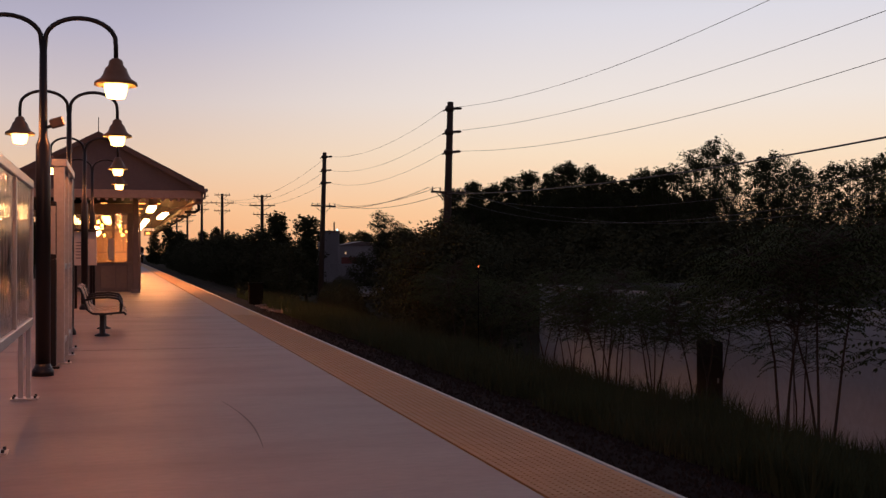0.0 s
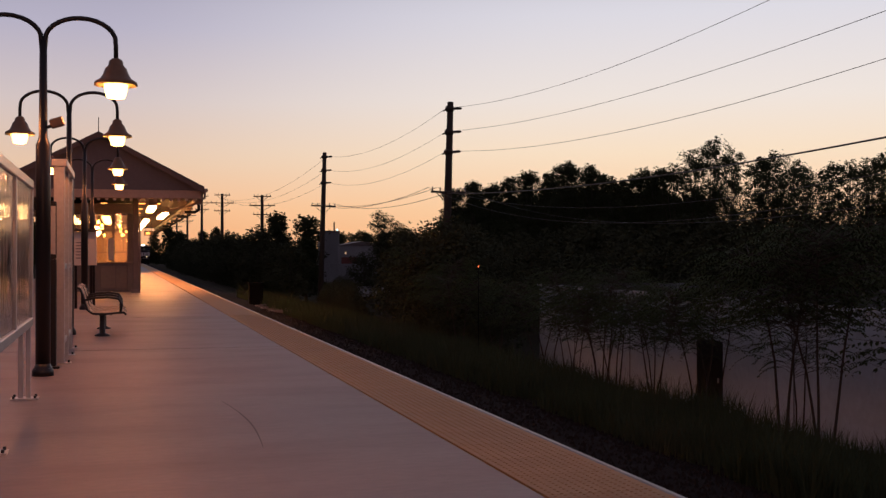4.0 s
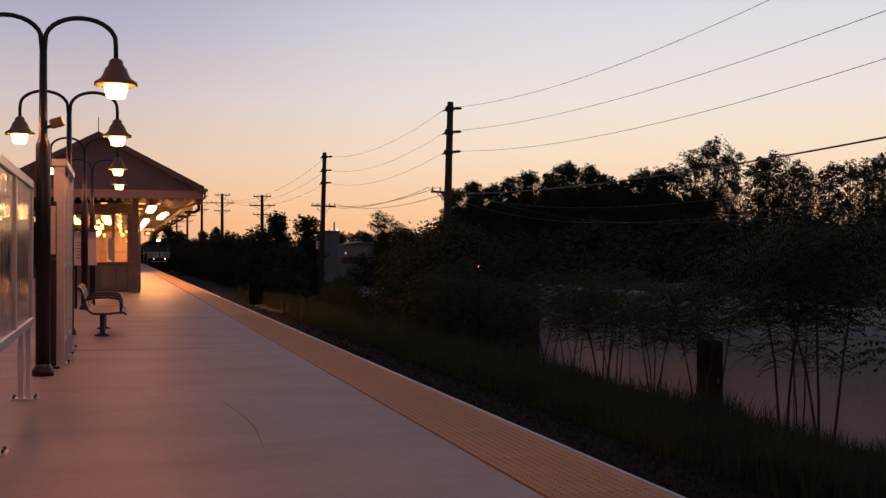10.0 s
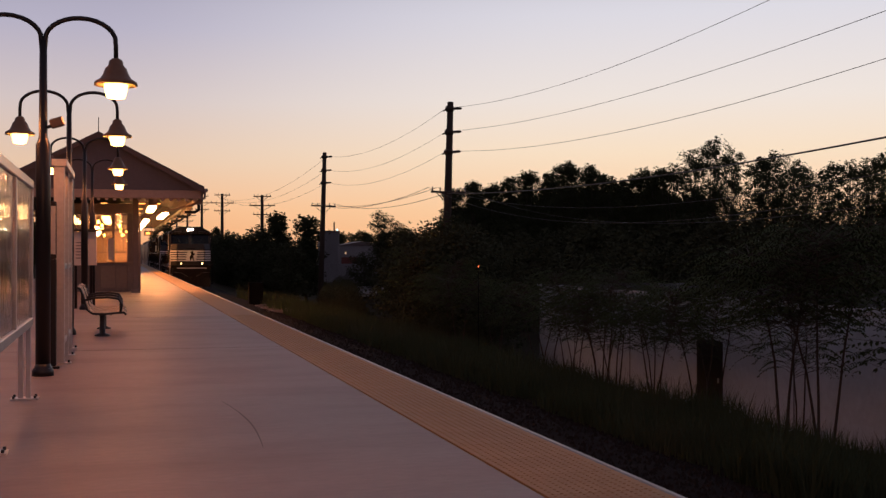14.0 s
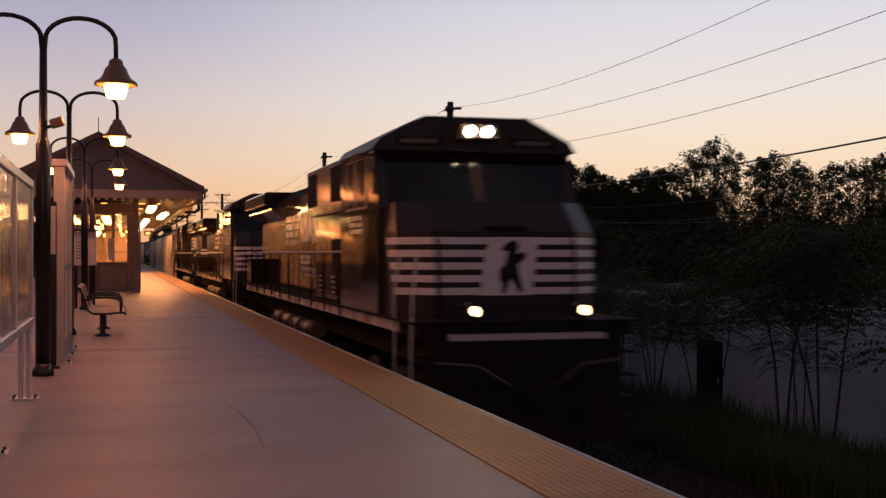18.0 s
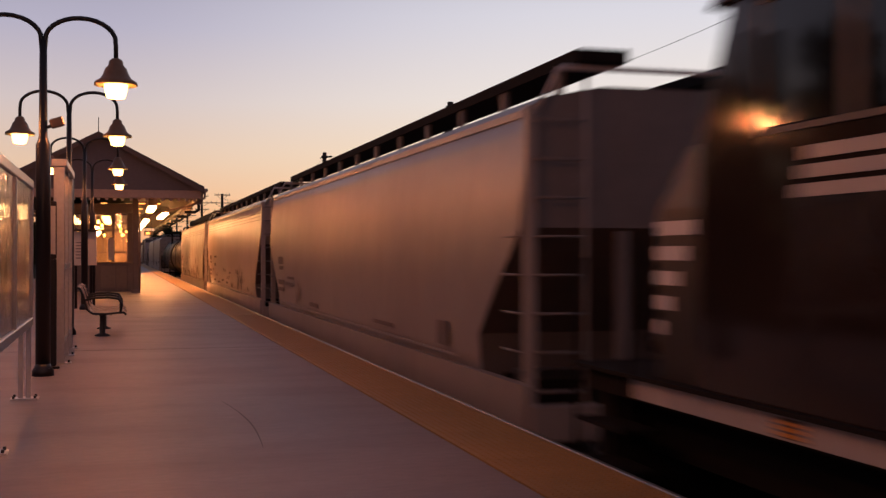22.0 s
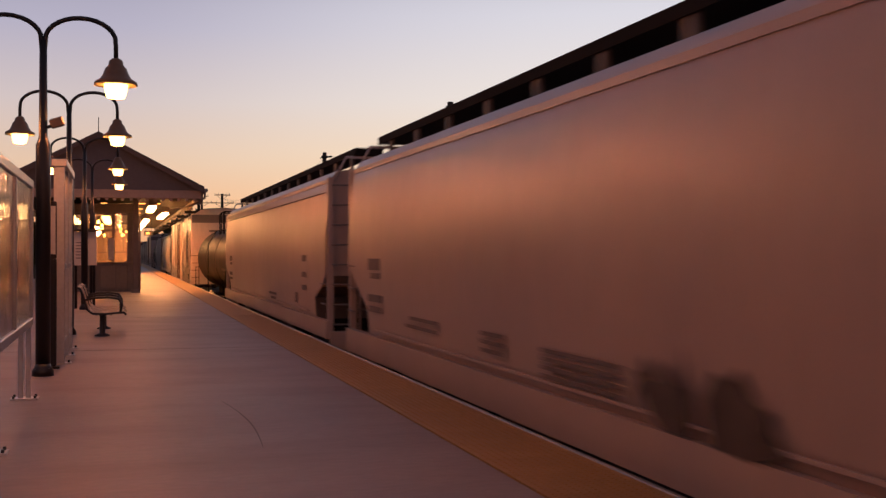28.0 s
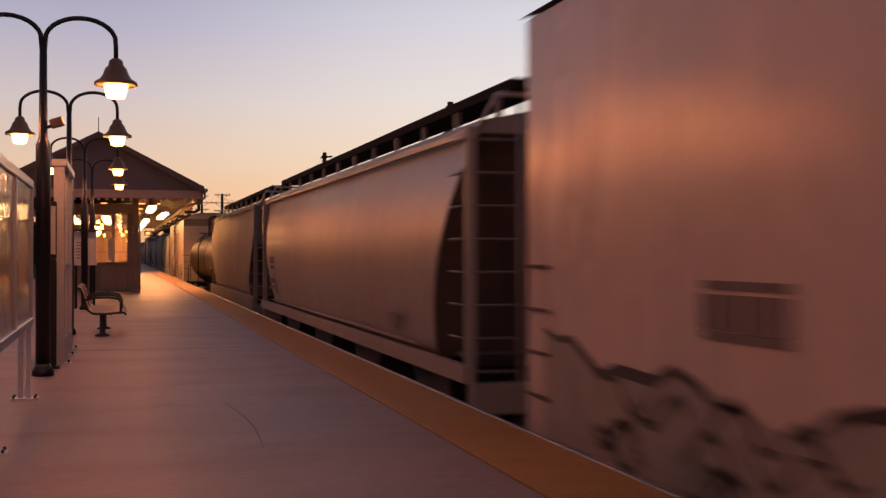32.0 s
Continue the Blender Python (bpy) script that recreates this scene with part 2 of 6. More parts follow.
def build_ground():
    xs = [-3000, -600, -100, -30, -14, -9, -5, 3, 8.2, 9.0, 9.8, 10.6, 11.5, 12.5, 13.5, 14.5, 15.5, 17.5, 22, 30, 45, 60, 100, 300, 1000, 3000]
    ys = [-600, -120, -40] + [k * 3.0 for k in range(-8, 60)] + [200, 240, 300, 400, 600, 1200, 4000]
    v, f = [], []
    for y in ys:
        for x in xs:
            bumpy = 0.18 * noise.noise(Vector((x * 0.35, y * 0.35, 3.1))) if 8.5 < x < 40 and -40 < y < 200 else 0
            v.append((x, y, ground_z(x) + bumpy))
    w = len(xs)
    for j in range(len(ys) - 1):
        for i in range(w - 1):
            f.append((j * w + i, j * w + i + 1, (j + 1) * w + i + 1, (j + 1) * w + i))
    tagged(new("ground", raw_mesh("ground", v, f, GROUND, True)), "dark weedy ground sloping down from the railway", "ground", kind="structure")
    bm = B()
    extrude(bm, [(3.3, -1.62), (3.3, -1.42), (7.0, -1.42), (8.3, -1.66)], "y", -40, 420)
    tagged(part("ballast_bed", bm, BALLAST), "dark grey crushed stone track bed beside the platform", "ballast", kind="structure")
    # loose stones on the visible shoulder
    rng = np.random.default_rng(5)
    v, f = [], []
    for _ in range(9000):
        x, y = 5.9 + 2.6 * rng.random(), 8 + 52 * rng.random() ** 1.6
        z = -1.42 if x < 7 else -1.42 - (x - 7) * 0.185
        r = 0.018 + 0.03 * rng.random()
        k = len(v)
        a = rng.random() * 6.3
        for t in (0, 2.1, 4.2):
            v.append((x + r * math.cos(a + t), y + r * math.sin(a + t), z - 0.01))
        v.append((x + 0.4 * r * rng.random(), y, z + r * 1.1))
        f += [(k, k + 1, k + 3), (k + 1, k + 2, k + 3), (k + 2, k, k + 3)]
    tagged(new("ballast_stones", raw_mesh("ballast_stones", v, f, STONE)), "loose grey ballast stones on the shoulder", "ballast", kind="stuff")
    track = thing("railway_track", pose(TRACK_X, 0, RAIL_Z), "steel rails on dark timber ties in ballast", "track", kind="structure")
    for s in (-1, 1):
        prof = [(-0.07, -0.17), (0.07, -0.17), (0.07, -0.15), (0.012, -0.13), (0.012, -0.04), (0.036, -0.03), (0.036, 0), (-0.036, 0), (-0.036, -0.03),
                (-0.012, -0.04), (-0.012, -0.13), (-0.07, -0.15)]
        part("rail", extrude(B(), [(x + s * 0.7525, z) for x, z in prof], "y", -40, 420), RAIL, track)
    me = None
    for k in range(150):
        if me is None:
            o = bx("tie", (-1.3, 1.3, -0.115, 0.115, -0.3, -0.172), TIE, track, bevel=0.01)
            me = o.data
        else:
            o = part("tie", me, None, track)
        o.location = (0, -8 + k * 0.52, 0)


build_ground()


# ---- platform ----
PLAT_L, PLAT_Y0, PLAT_Y1, STRIP = -4.7, -9.0, 171.0, 0.745


def build_platform():
    base = tagged(bx("platform", (PLAT_L, EDGE_X - 0.06, PLAT_Y0, PLAT_Y1, -0.30, -0.155), CONCRETE_SIDE),
                  "long concrete high-level station platform with yellow tactile edge", "platform", kind="structure")
    cuts = [PLAT_Y0] + [18.0 + 9.0 * k for k in range(18)]
    for y, yy in zip(cuts, cuts[1:]):
        part("slab", box(B(), PLAT_L, EDGE_X - STRIP - 0.03, y + 0.008, yy - 0.008, -0.15, 0.0, 0.012), CONCRETE, base)
    for k in range(15):
        y = PLAT_Y0 + 6 + k * 12
        bx("pier", (PLAT_L + 0.8, EDGE_X - 0.7, y, y + 0.5, -1.75, -0.30), CONCRETE_SIDE, base)
    bx("edge_beam", (EDGE_X - 0.32, EDGE_X - 0.02, PLAT_Y0, PLAT_Y1, -0.62, -0.302), CONCRETE_SIDE, base)
    me = None
    n = int((PLAT_Y1 - PLAT_Y0) / 0.62)
    for k in range(n):
        if me is None:
            o = part("tactile_tile", box(B(), EDGE_X - STRIP - 0.02, EDGE_X - 0.048, 0.001, 0.619, -0.15, 0.002, 0.002), TACTILE, base)
            me = o.data
        else:
            o = part("tactile_tile", me, None, base)
        o.location = (0, PLAT_Y0 + 0.62 * k, 0)
    # raised domes where they can be told apart
    v, f = [], []
    for j in range(int(22 / 0.06)):
        for i in range(11):
            x, y, k = EDGE_X - STRIP + 0.03 + i * 0.0605, 5.5 + j * 0.06, len(v)
            for r, z in ((0.0125, 0.002), (0.0075, 0.0055)):
                for t in range(6):
                    v.append((x + r * math.cos(t * 1.0472), y + r * math.sin(t * 1.0472), z))
            f += [(k + t, k + (t + 1) % 6, k + 6 + (t + 1) % 6, k + 6 + t) for t in range(6)] + [tuple(k + 6 + t for t in range(6))]
    o = part("tactile_domes", raw_mesh("tactile_domes", v, f, TACTILE), None, base)
    tagged(o, kind="stuff")
    part("edge_nosing", box(B(), EDGE_X - 0.045, EDGE_X, PLAT_Y0, PLAT_Y1, -0.16, 0.008, 0.008), EDGE_STEEL, base, "dull metal nosing along the platform edge")
    # tar line wandering over the concrete
    pts = [Vector((0.955 + 0.06 * t + 0.075 * math.sin(3.1 * t), 11.45 - 2.8 * t, 0.003)) for t in (i / 14 for i in range(15))]
    v = []
    for i, p in enumerate(pts):
        w = 0.0055 * (0.35 + math.sin(math.pi * (i + 0.5) / 15))
        v += [(p.x - w, p.y, 0.0035), (p.x + w, p.y, 0.0035)]
    part("tar_line", raw_mesh("tar_line", v, [(2 * i, 2 * i + 1, 2 * i + 3, 2 * i + 2) for i in range(14)], mat("tar", (0.13, 0.1, 0.095), 0.7)), None, base)


build_platform()


# ---- station lamps ----
def build_lamp_post(m, label, heads=(-1, 1), power=45, lift=0.0):
    top = Matrix.Translation((0, 0, lift))
    t = thing("lamp_post", m, label, "street lamp", "platform lamps")
    part("base", lathe(B(), [(0.125, 0), (0.125, 0.06), (0.1, 0.1), (0.085, 0.14)], seg=16), BLACK_PAINT, t)
    part("post", lathe(B(), [(0.085, 0.14), (0.084, 2.7), (0.06, 2.76), (0.05, 2.8), (0.042, 3.9 + lift)], seg=14), BLACK_PAINT, t)
    for k in range(4):
        a = math.pi / 4 + k * math.pi / 2
        rod_b = rod(B(), (0.1 * math.cos(a), 0.1 * math.sin(a), 0.05), (0.1 * math.cos(a), 0.1 * math.sin(a), 0.085), 0.012, seg=6)
        part("bolt", rod_b, ALU, t)
    for s in (-1, 1):
        pts = [(s * 0.012, 0, 3.75), (s * 0.02, 0, 3.86)]
        pts += [(s * (0.42 - 0.40 * math.cos(a)), 0, 3.91 + 0.27 * math.sin(a)) for a in (math.pi * i / 14 for i in range(1, 14))]
        pts += [(s * 0.82, 0, 3.86), (s * 0.82, 0, 3.72)]
        part("arm", tube(B(), pts, 0.028), BLACK_PAINT, t, at=top)
        prof = [(0.045, 3.72), (0.08, 3.69), (0.088, 3.64), (0.125, 3.6), (0.15, 3.53), (0.185, 3.475), (0.245, 3.44), (0.25, 3.415), (0.243, 3.413),
                (0.18, 3.455), (0.14, 3.52), (0.08, 3.6)]
        sh = part("shade", lathe(B(), prof, s * 0.82, seg=24), SHADE, t, "bronze bell-shaped shade", at=top)
        # lip dropped below the rim; the lamp's yellow bloom is put into its colour
        part("reflector", lathe(B(), [(0.252, 3.412), (0.25, 3.398), (0.2, 3.428), (0.15, 3.49), (0.07, 3.59)], s * 0.82, seg=24), REFLECTOR, sh)
        part("globe", lathe(B(), [(0.12, 3.5), (0.142, 3.42), (0.13, 3.33), (0.113, 3.265), (0.1, 3.247), (0.03, 3.242)], s * 0.82, seg=16), GLOBE, sh, "glowing sodium globe")
    for s in heads:
        lamp("sodium_lamp", "POINT", m @ Matrix.Translation((s * 0.82, 0, 3.19 + lift)), power, size=0.1)
    return t


LAMP_LABEL = "black twin-arm platform lamp with glowing bell-shaped heads"
for i, (x, y) in enumerate([(-0.867, 14.45), (-0.865, 21.65), (-0.87, 31.2), (-0.84, 38.5), (-0.867, 6.6), (-0.867, -1.5)]):
    build_lamp_post(pose(x, y, 0), LAMP_LABEL, power=64, lift=(0.03, 0.105, 0.19, 0.21, 0.03, 0.03)[i])


# ---- canopy and waiting room ----
SODIUM_PANEL = glow("sodium_panel", (1.0, 0.36, 0.08), 2.6)


def build_canopy():
    y0, y1, cx, half, ez, az = 42.6, 98.0, -0.72, 3.52, 3.66, 5.56
    t = thing("platform_canopy", pose(cx, y0, 0), "gabled metal-roofed platform canopy with lit soffit", "canopy")
    L = y1 - y0
    for s in (-1, 1):
        part("roof", extrude(B(), [(0, az), (s * (half + 0.1), ez + 0.02), (s * (half + 0.1), ez + 0.12), (0, az + 0.1)], "y", -0.25, L), ROOF_METAL, t)
        for k in range(0, 40):
            y = -0.2 + k * 0.6
            part("roof_seam", extrude(B(), [(0, az + 0.1), (s * (half + 0.1), ez + 0.12), (s * (half + 0.1), ez + 0.15), (0, az + 0.13)], "y", y, y + 0.025), ROOF_METAL, t)
        part("gutter", tube(B(), [(s * (half + 0.16), -0.2, ez + 0.02), (s * (half + 0.16), L, ez + 0.02)], 0.07), FASCIA, t)
    g = part("gable", extrude(B(), [(-half, ez + 0.02), (half, ez + 0.02), (0, az - 0.02)], "y", 0.0, 0.08), GABLE, t, "dark brown vertical-board gable end")
    for k in range(-11, 12):
        x = k * 0.3
        top = az - 0.05 - abs(x) * (az - ez) / half
        if top - ez > 0.12:
            bx("batten", (x - 0.02, x + 0.02, -0.025, 0.0, ez + 0.05, top), GABLE, g)
    for s in (-1, 1):
        part("bargeboard", extrude(B(), [(0, az - 0.05), (s * (half + 0.1), ez - 0.1), (s * (half + 0.1), ez + 0.06), (0, az + 0.11)], "y", -0.33, -0.255), ROOF_METAL, t)
    bx("tie_beam", (-half, half, -0.04, 0.24, ez - 0.28, ez + 0.015), FASCIA, t, "painted end beam under the gable", bevel=0.015)
    for k in range(25):
        x = -3.3 + k * 0.275
        bx("dentil", (x - 0.05, x + 0.05, 0.0, 0.2, ez - 0.36, ez - 0.282), FASCIA, t)
    bx("soffit", (-half + 0.1, half - 0.1, 0.26, L, ez - 0.18, ez - 0.1), SOFFIT, t, "boarded soffit lit orange from below")
    for s in (-1, 1):
        bx("eaves_beam", (s * half - 0.09, s * half + 0.09, 0.26, L, ez - 0.3, ez - 0.02), FASCIA, t)
    for k in range(10):
        y = 1.6 + k * 5.8
        for s in (-1, 1):
            part("bracket", tube(B(), [(s * (half + 0.02), y, ez - 0.3), (s * (half + 0.02), y, ez - 0.62), (s * (half - 0.12), y, ez - 0.7), (s * (half - 0.5), y, ez - 0.7)], 0.06), BLACK_PAINT, t)
            bx("rafter_tail", (s * (half + 0.02) - 0.12, s * (half + 0.02) + 0.12, y - 0.06, y + 0.06, ez - 0.42, ez - 0.3), FASCIA, t)
            bx("column", (s * 1.28 - 0.1, s * 1.28 + 0.1, y - 0.1, y + 0.1, 0, ez - 0.18), COLUMN_PAINT, t, bevel=0.012)
            bx("plinth", (s * 1.28 - 0.16, s * 1.28 + 0.16, y - 0.16, y + 0.16, 0, 0.12), MASONRY, t)
    part("finial", rod(B(), (0, -0.1, az + 0.08), (0, -0.1, az + 0.62), 0.014), BLACK_PAINT, t)
    for s in (-1, 1):
        part("downpipe", tube(B(), [(s * (half + 0.16), 0.4, ez - 0.02), (s * (half + 0.16), 0.4, ez - 0.22), (s * (half - 0.35), 0.8, ez - 0.5),
                                    (s * 1.42, 1.6, ez - 0.9), (s * 1.42, 1.6, 0.1)], 0.04), FASCIA, t)
    # rows of lights under the soffit
    for k in range(9):
        y = 0.9 + k * 5.9
        for x in ((0.1, 1.6, 2.2) if k < 2 else (1.6, 2.2)):
            bx("downlight", (x - 0.12, x + 0.12, y - 0.3, y + 0.3, ez - 0.2, ez - 0.181), SODIUM_PANEL, t)
    for x, y in [(1.92, q) for q in (4.0, 6.6)] + [(2.64, q) for q in (11.2, 13.8, 16.4)] + [(2.07, 21.5 + 2.7 * q) for q in range(12)]:
        fx = bx("light_fixture", (x - 0.17, x + 0.17, y - 1.05, y + 1.05, ez - 0.42, ez - 0.18), FASCIA, t, "long glowing ceiling fixture")
        part("diffuser", box(B(), x - 0.15, x + 0.15, y - 1.0, y + 1.0, ez - 0.54, ez - 0.422, 0.04), TUBE, fx)
    hs = bx("hanging_sign", (2.1, 2.62, 29.0, 29.12, 2.5, 2.78), BLACK_PAINT, t, "dark hanging sign with an amber panel")
    bx("amber_panel", (2.22, 2.44, 28.985, 28.998, 2.56, 2.7), SODIUM_PANEL, hs)
    for x in (2.2, 2.52):
        part("hanger", rod(B(), (x, 29.06, 2.78), (x, 29.06, ez - 0.18), 0.012, seg=5), BLACK_PAINT, hs)
    for k in range(5):
        y = y0 + 6.0 + k * 10.0
        lamp("canopy_lamp", "AREA", pose(cx + 2.3, y, ez - 0.6), 230, size=0.5)
        if k < 2:
            lamp("canopy_lamp", "AREA", pose(cx - 1.9, y, ez - 0.6), 50, size=0.5)
    return t


def build_waiting_room():
    w = thing("waiting_room", pose(-0.72, 46.0, 0), "glazed platform waiting room, lit inside, on a masonry base", "waiting room")
    x0, x1, y1, z0, z1 = -1.75, 1.22, 14.0, 1.05, 2.95
    for nm, d in (("base_wall", (x0, x1, -0.1, 0.1, 0, z0)), ("base_wall", (x1 - 0.1, x1 + 0.1, 0.102, y1, 0, z0)), ("base_wall", (x0 - 0.1, x0 + 0.1, 0.102, y1, 0, z0)),
                  ("back_wall", (x0, x1, y1 - 0.1, y1 + 0.1, 0, z1)), ("inner_wall", (x0 + 0.12, x0 + 0.2, 0.2, y1 - 0.2, z0, z1 - 0.06))):
        b = bx(nm, d, MASONRY if nm == "base_wall" else ROOM_WALL, w, bevel=0.01)
    for x in (-1.12, -0.42, 0.28, 0.84):
        bx("base_panel", (x - 0.26, x + 0.26, -0.125, -0.102, 0.12, z0 - 0.1), ROOM_FRAME, w, bevel=0.008)
    bx("corner_pier", (0.98, 1.36, -0.2, 0.2, 0, z1), MASONRY, w, "grey masonry corner pier", bevel=0.015)
    bx("pier_cap", (0.93, 1.41, -0.25, 0.25, z0 - 0.02, z0 + 0.06), ROOM_FRAME, w, bevel=0.01)
    bx("notice", (0.3, 0.52, -0.14, -0.127, 1.2, 2.0), PAPER, w, "white notice on the glazing")
    bx("head_beam", (x0 - 0.12, x1 + 0.12, -0.12, y1 + 0.12, z1, z1 + 0.36), ROOM_FRAME, w)
    bx("sill", (x0 - 0.14, x1 + 0.14, -0.15, 0.13, z0, z0 + 0.05), ROOM_FRAME, w, bevel=0.01)
    for x in (x0, -1.0, -0.26, 0.48, x1):
        bx("mullion", (x - 0.05, x + 0.05, -0.06, 0.06, z0 + 0.05, z1), ROOM_FRAME, w)
    for xa, xb in ((x0, -1.0), (-1.0, -0.26), (-0.26, 0.48), (0.48, x1)):
        bx("transom", (xa + 0.05, xb - 0.05, -0.04, 0.04, 2.28, 2.35), ROOM_FRAME, w)
        bx("glazing_bar", ((xa + xb) / 2 - 0.016, (xa + xb) / 2 + 0.016, -0.03, 0.03, 1.502, 2.278), ROOM_FRAME, w)
        bx("mid_rail", (xa + 0.052, xb - 0.052, -0.03, 0.03, 1.45, 1.5), ROOM_FRAME, w)
        for za, zb in ((z0 + 0.05, 2.28), (2.35, z1)):
            bx("pane", (xa + 0.05, xb - 0.05, -0.008, 0.008, za, zb), GLASS, w).visible_shadow = False
    for k in range(7):
        y = k * 2.0
        for x in (x0, x1):
            if k:
                bx("mullion", (x - 0.06, x + 0.06, y - 0.05, y + 0.05, z0, z1), ROOM_FRAME, w)
            bx("pane", (x - 0.008, x + 0.008, y + 0.06, y + 1.94, z0, z1), GLASS, w).visible_shadow = False
    bx("floor_mat", (x0 + 0.12, x1 - 0.12, 0.12, y1 - 0.12, 0.004, 0.02), PRINT, w)
    bx("ceiling_panel", (x0 + 0.1, x1 - 0.1, 0.12, y1 - 0.12, z1 - 0.05, z1 - 0.003), SOFFIT, w)
    rr = random.Random(2)
    # added glowing bulbs stand in for lights reflected in the glazing
    for k in range(14):
        x, y = (-1.05, -0.1, 0.7, 0.95)[k % 4] + 0.16 * rr.random(), 0.7 + k * 0.9
        h = z1 - 0.25 - 0.75 * rr.random()
        cl = part("pendant_light", lathe(B(), [(0.02, h + 0.1), (0.05, h + 0.07), (0.062, h), (0.04, h - 0.04), (0.015, h - 0.05)], x, y, seg=12), ROOM_GLOW, w, "glowing amber bulb standing in for a light reflected in the glazing")
        part("cord", rod(B(), (x, y, h + 0.1), (x, y, z1 - 0.05), 0.006, seg=5), BLACK_PAINT, cl)
    for k in range(3):
        for x in (-1.1, 0.2):
            part("ceiling_light", lathe(B(), [(0.16, z1 - 0.051), (0.17, z1 - 0.12), (0.13, z1 - 0.2), (0.03, z1 - 0.23)], x, 1.6 + k * 3.6, seg=14), ROOM_TUBE, w, "round glowing ceiling light")
    lamp("room_lamp", "POINT", pose(-0.9, 47.8, 2.3), 42, size=0.2)
    lamp("room_lamp", "POINT", pose(-1.1, 55.0, 2.4), 90, size=0.2)
    for k in range(3):
        b = bx("seat_row", (x0 + 0.2, x0 + 0.65, 1.0 + k * 3.5, 3.4 + k * 3.5, 0.42, 0.47), SOFFIT, w)
        bx("seat_leg", (x0 + 0.3, x0 + 0.55, 1.2 + k * 3.5, 1.3 + k * 3.5, 0.02, 0.42), BLACK_PAINT, b)
        bx("seat_leg", (x0 + 0.3, x0 + 0.55, 3.1 + k * 3.5, 3.2 + k * 3.5, 0.02, 0.42), BLACK_PAINT, b)


build_canopy()
build_waiting_room()


# ---- things on the platform ----
WHITE_SHEET = mat("white_sheet", (0.8, 0.78, 0.76), 0.5, scale=4, stain=0.1, bump=0.0)


def build_sign_case():
    """Long poster case on posts, side-on to the platform edge."""
    t = thing("poster_case", pose(-0.9, 8.55, 0), "aluminium poster case with glazed map panels on slim posts", "sign")
    L, z0, z1 = 3.95, 0.70, 2.17
    bx("back_panel", (-0.035, 0.012, 0.05, L - 0.05, z0 + 0.05, z1 - 0.05), ALU, t)
    for d in ((-0.06, 0.06, 0, L, z1 - 0.085, z1), (-0.06, 0.06, 0, L, z0, z0 + 0.085)):
        bx("rail", d, ALU, t, bevel=0.008)
    n = 2
    for k in range(n + 1):
        y = k * (L - 0.07) / n
        bx("stile", (-0.058, 0.058, y, y + 0.07, z0 + 0.087, z1 - 0.087), ALU, t, bevel=0.006)
    rnd = random.Random(4)
    for k in range(n):
        ya, yb = k * (L - 0.07) / n + 0.08, (k + 1) * (L - 0.07) / n - 0.01
        p = bx("poster", (0.016, 0.02, ya + 0.02, yb - 0.02, z0 + 0.12, z1 - 0.12), PAPER, t, "printed notice behind glass")
        # printed landscape along the foot, a pinned sheet and rows of small print
        n_ = 14
        ridge = [(ya + 0.03 + (yb - ya - 0.06) * i / n_, z0 + 0.42 + 0.22 * abs(math.sin(i * 0.9 + k * 2)) + 0.1 * rnd.random()) for i in range(n_ + 1)]
        part("picture_block", extrude(B(), [(ya + 0.03, z0 + 0.125), *ridge, (yb - 0.03, z0 + 0.125)], "x", 0.021, 0.024), PRINT, p)
        sh = bx("sheet", (0.025, 0.028, yb - 0.62, yb - 0.1, z0 + 0.2, z0 + 0.85), WHITE_SHEET, p, "white printed sheet")
        bx("picture_block", (0.0285, 0.03, yb - 0.56, yb - 0.36, z0 + 0.52, z0 + 0.8), PRINT, sh)
        for j in range(7):
            bx("text_bar", (0.0285, 0.03, yb - 0.56, yb - 0.16 - 0.08 * rnd.random(), z0 + 0.23 + j * 0.038, z0 + 0.247 + j * 0.038), PRINT, sh)
        for j in range(6):
            bx("text_bar", (0.021, 0.024, ya + 0.12, ya + 0.5 + 0.5 * rnd.random(), z1 - 0.3 - j * 0.06, z1 - 0.275 - j * 0.06), PRINT, p)
        bx("pane", (0.03, 0.036, ya, yb, z0 + 0.09, z1 - 0.09), ACRYLIC, t).visible_shadow = False
    for y in (0.35, 3.62):
        for dx in (-0.035, 0.035):
            bx("post", (dx - 0.022, dx + 0.022, y - 0.03, y + 0.03, 0, z0 + 0.02), ALU, t, bevel=0.005)
        f = bx("foot_plate", (-0.13, 0.13, y - 0.1, y + 0.1, 0, 0.014), ALU, t)
        for dx, dy in ((-0.1, -0.07), (0.1, -0.07), (0.1, 0.07), (-0.1, 0.07)):
            part("bolt", rod(B(), (dx, y + dy, 0.014), (dx, y + dy, 0.04), 0.013, seg=6), BLACK_PAINT, f)


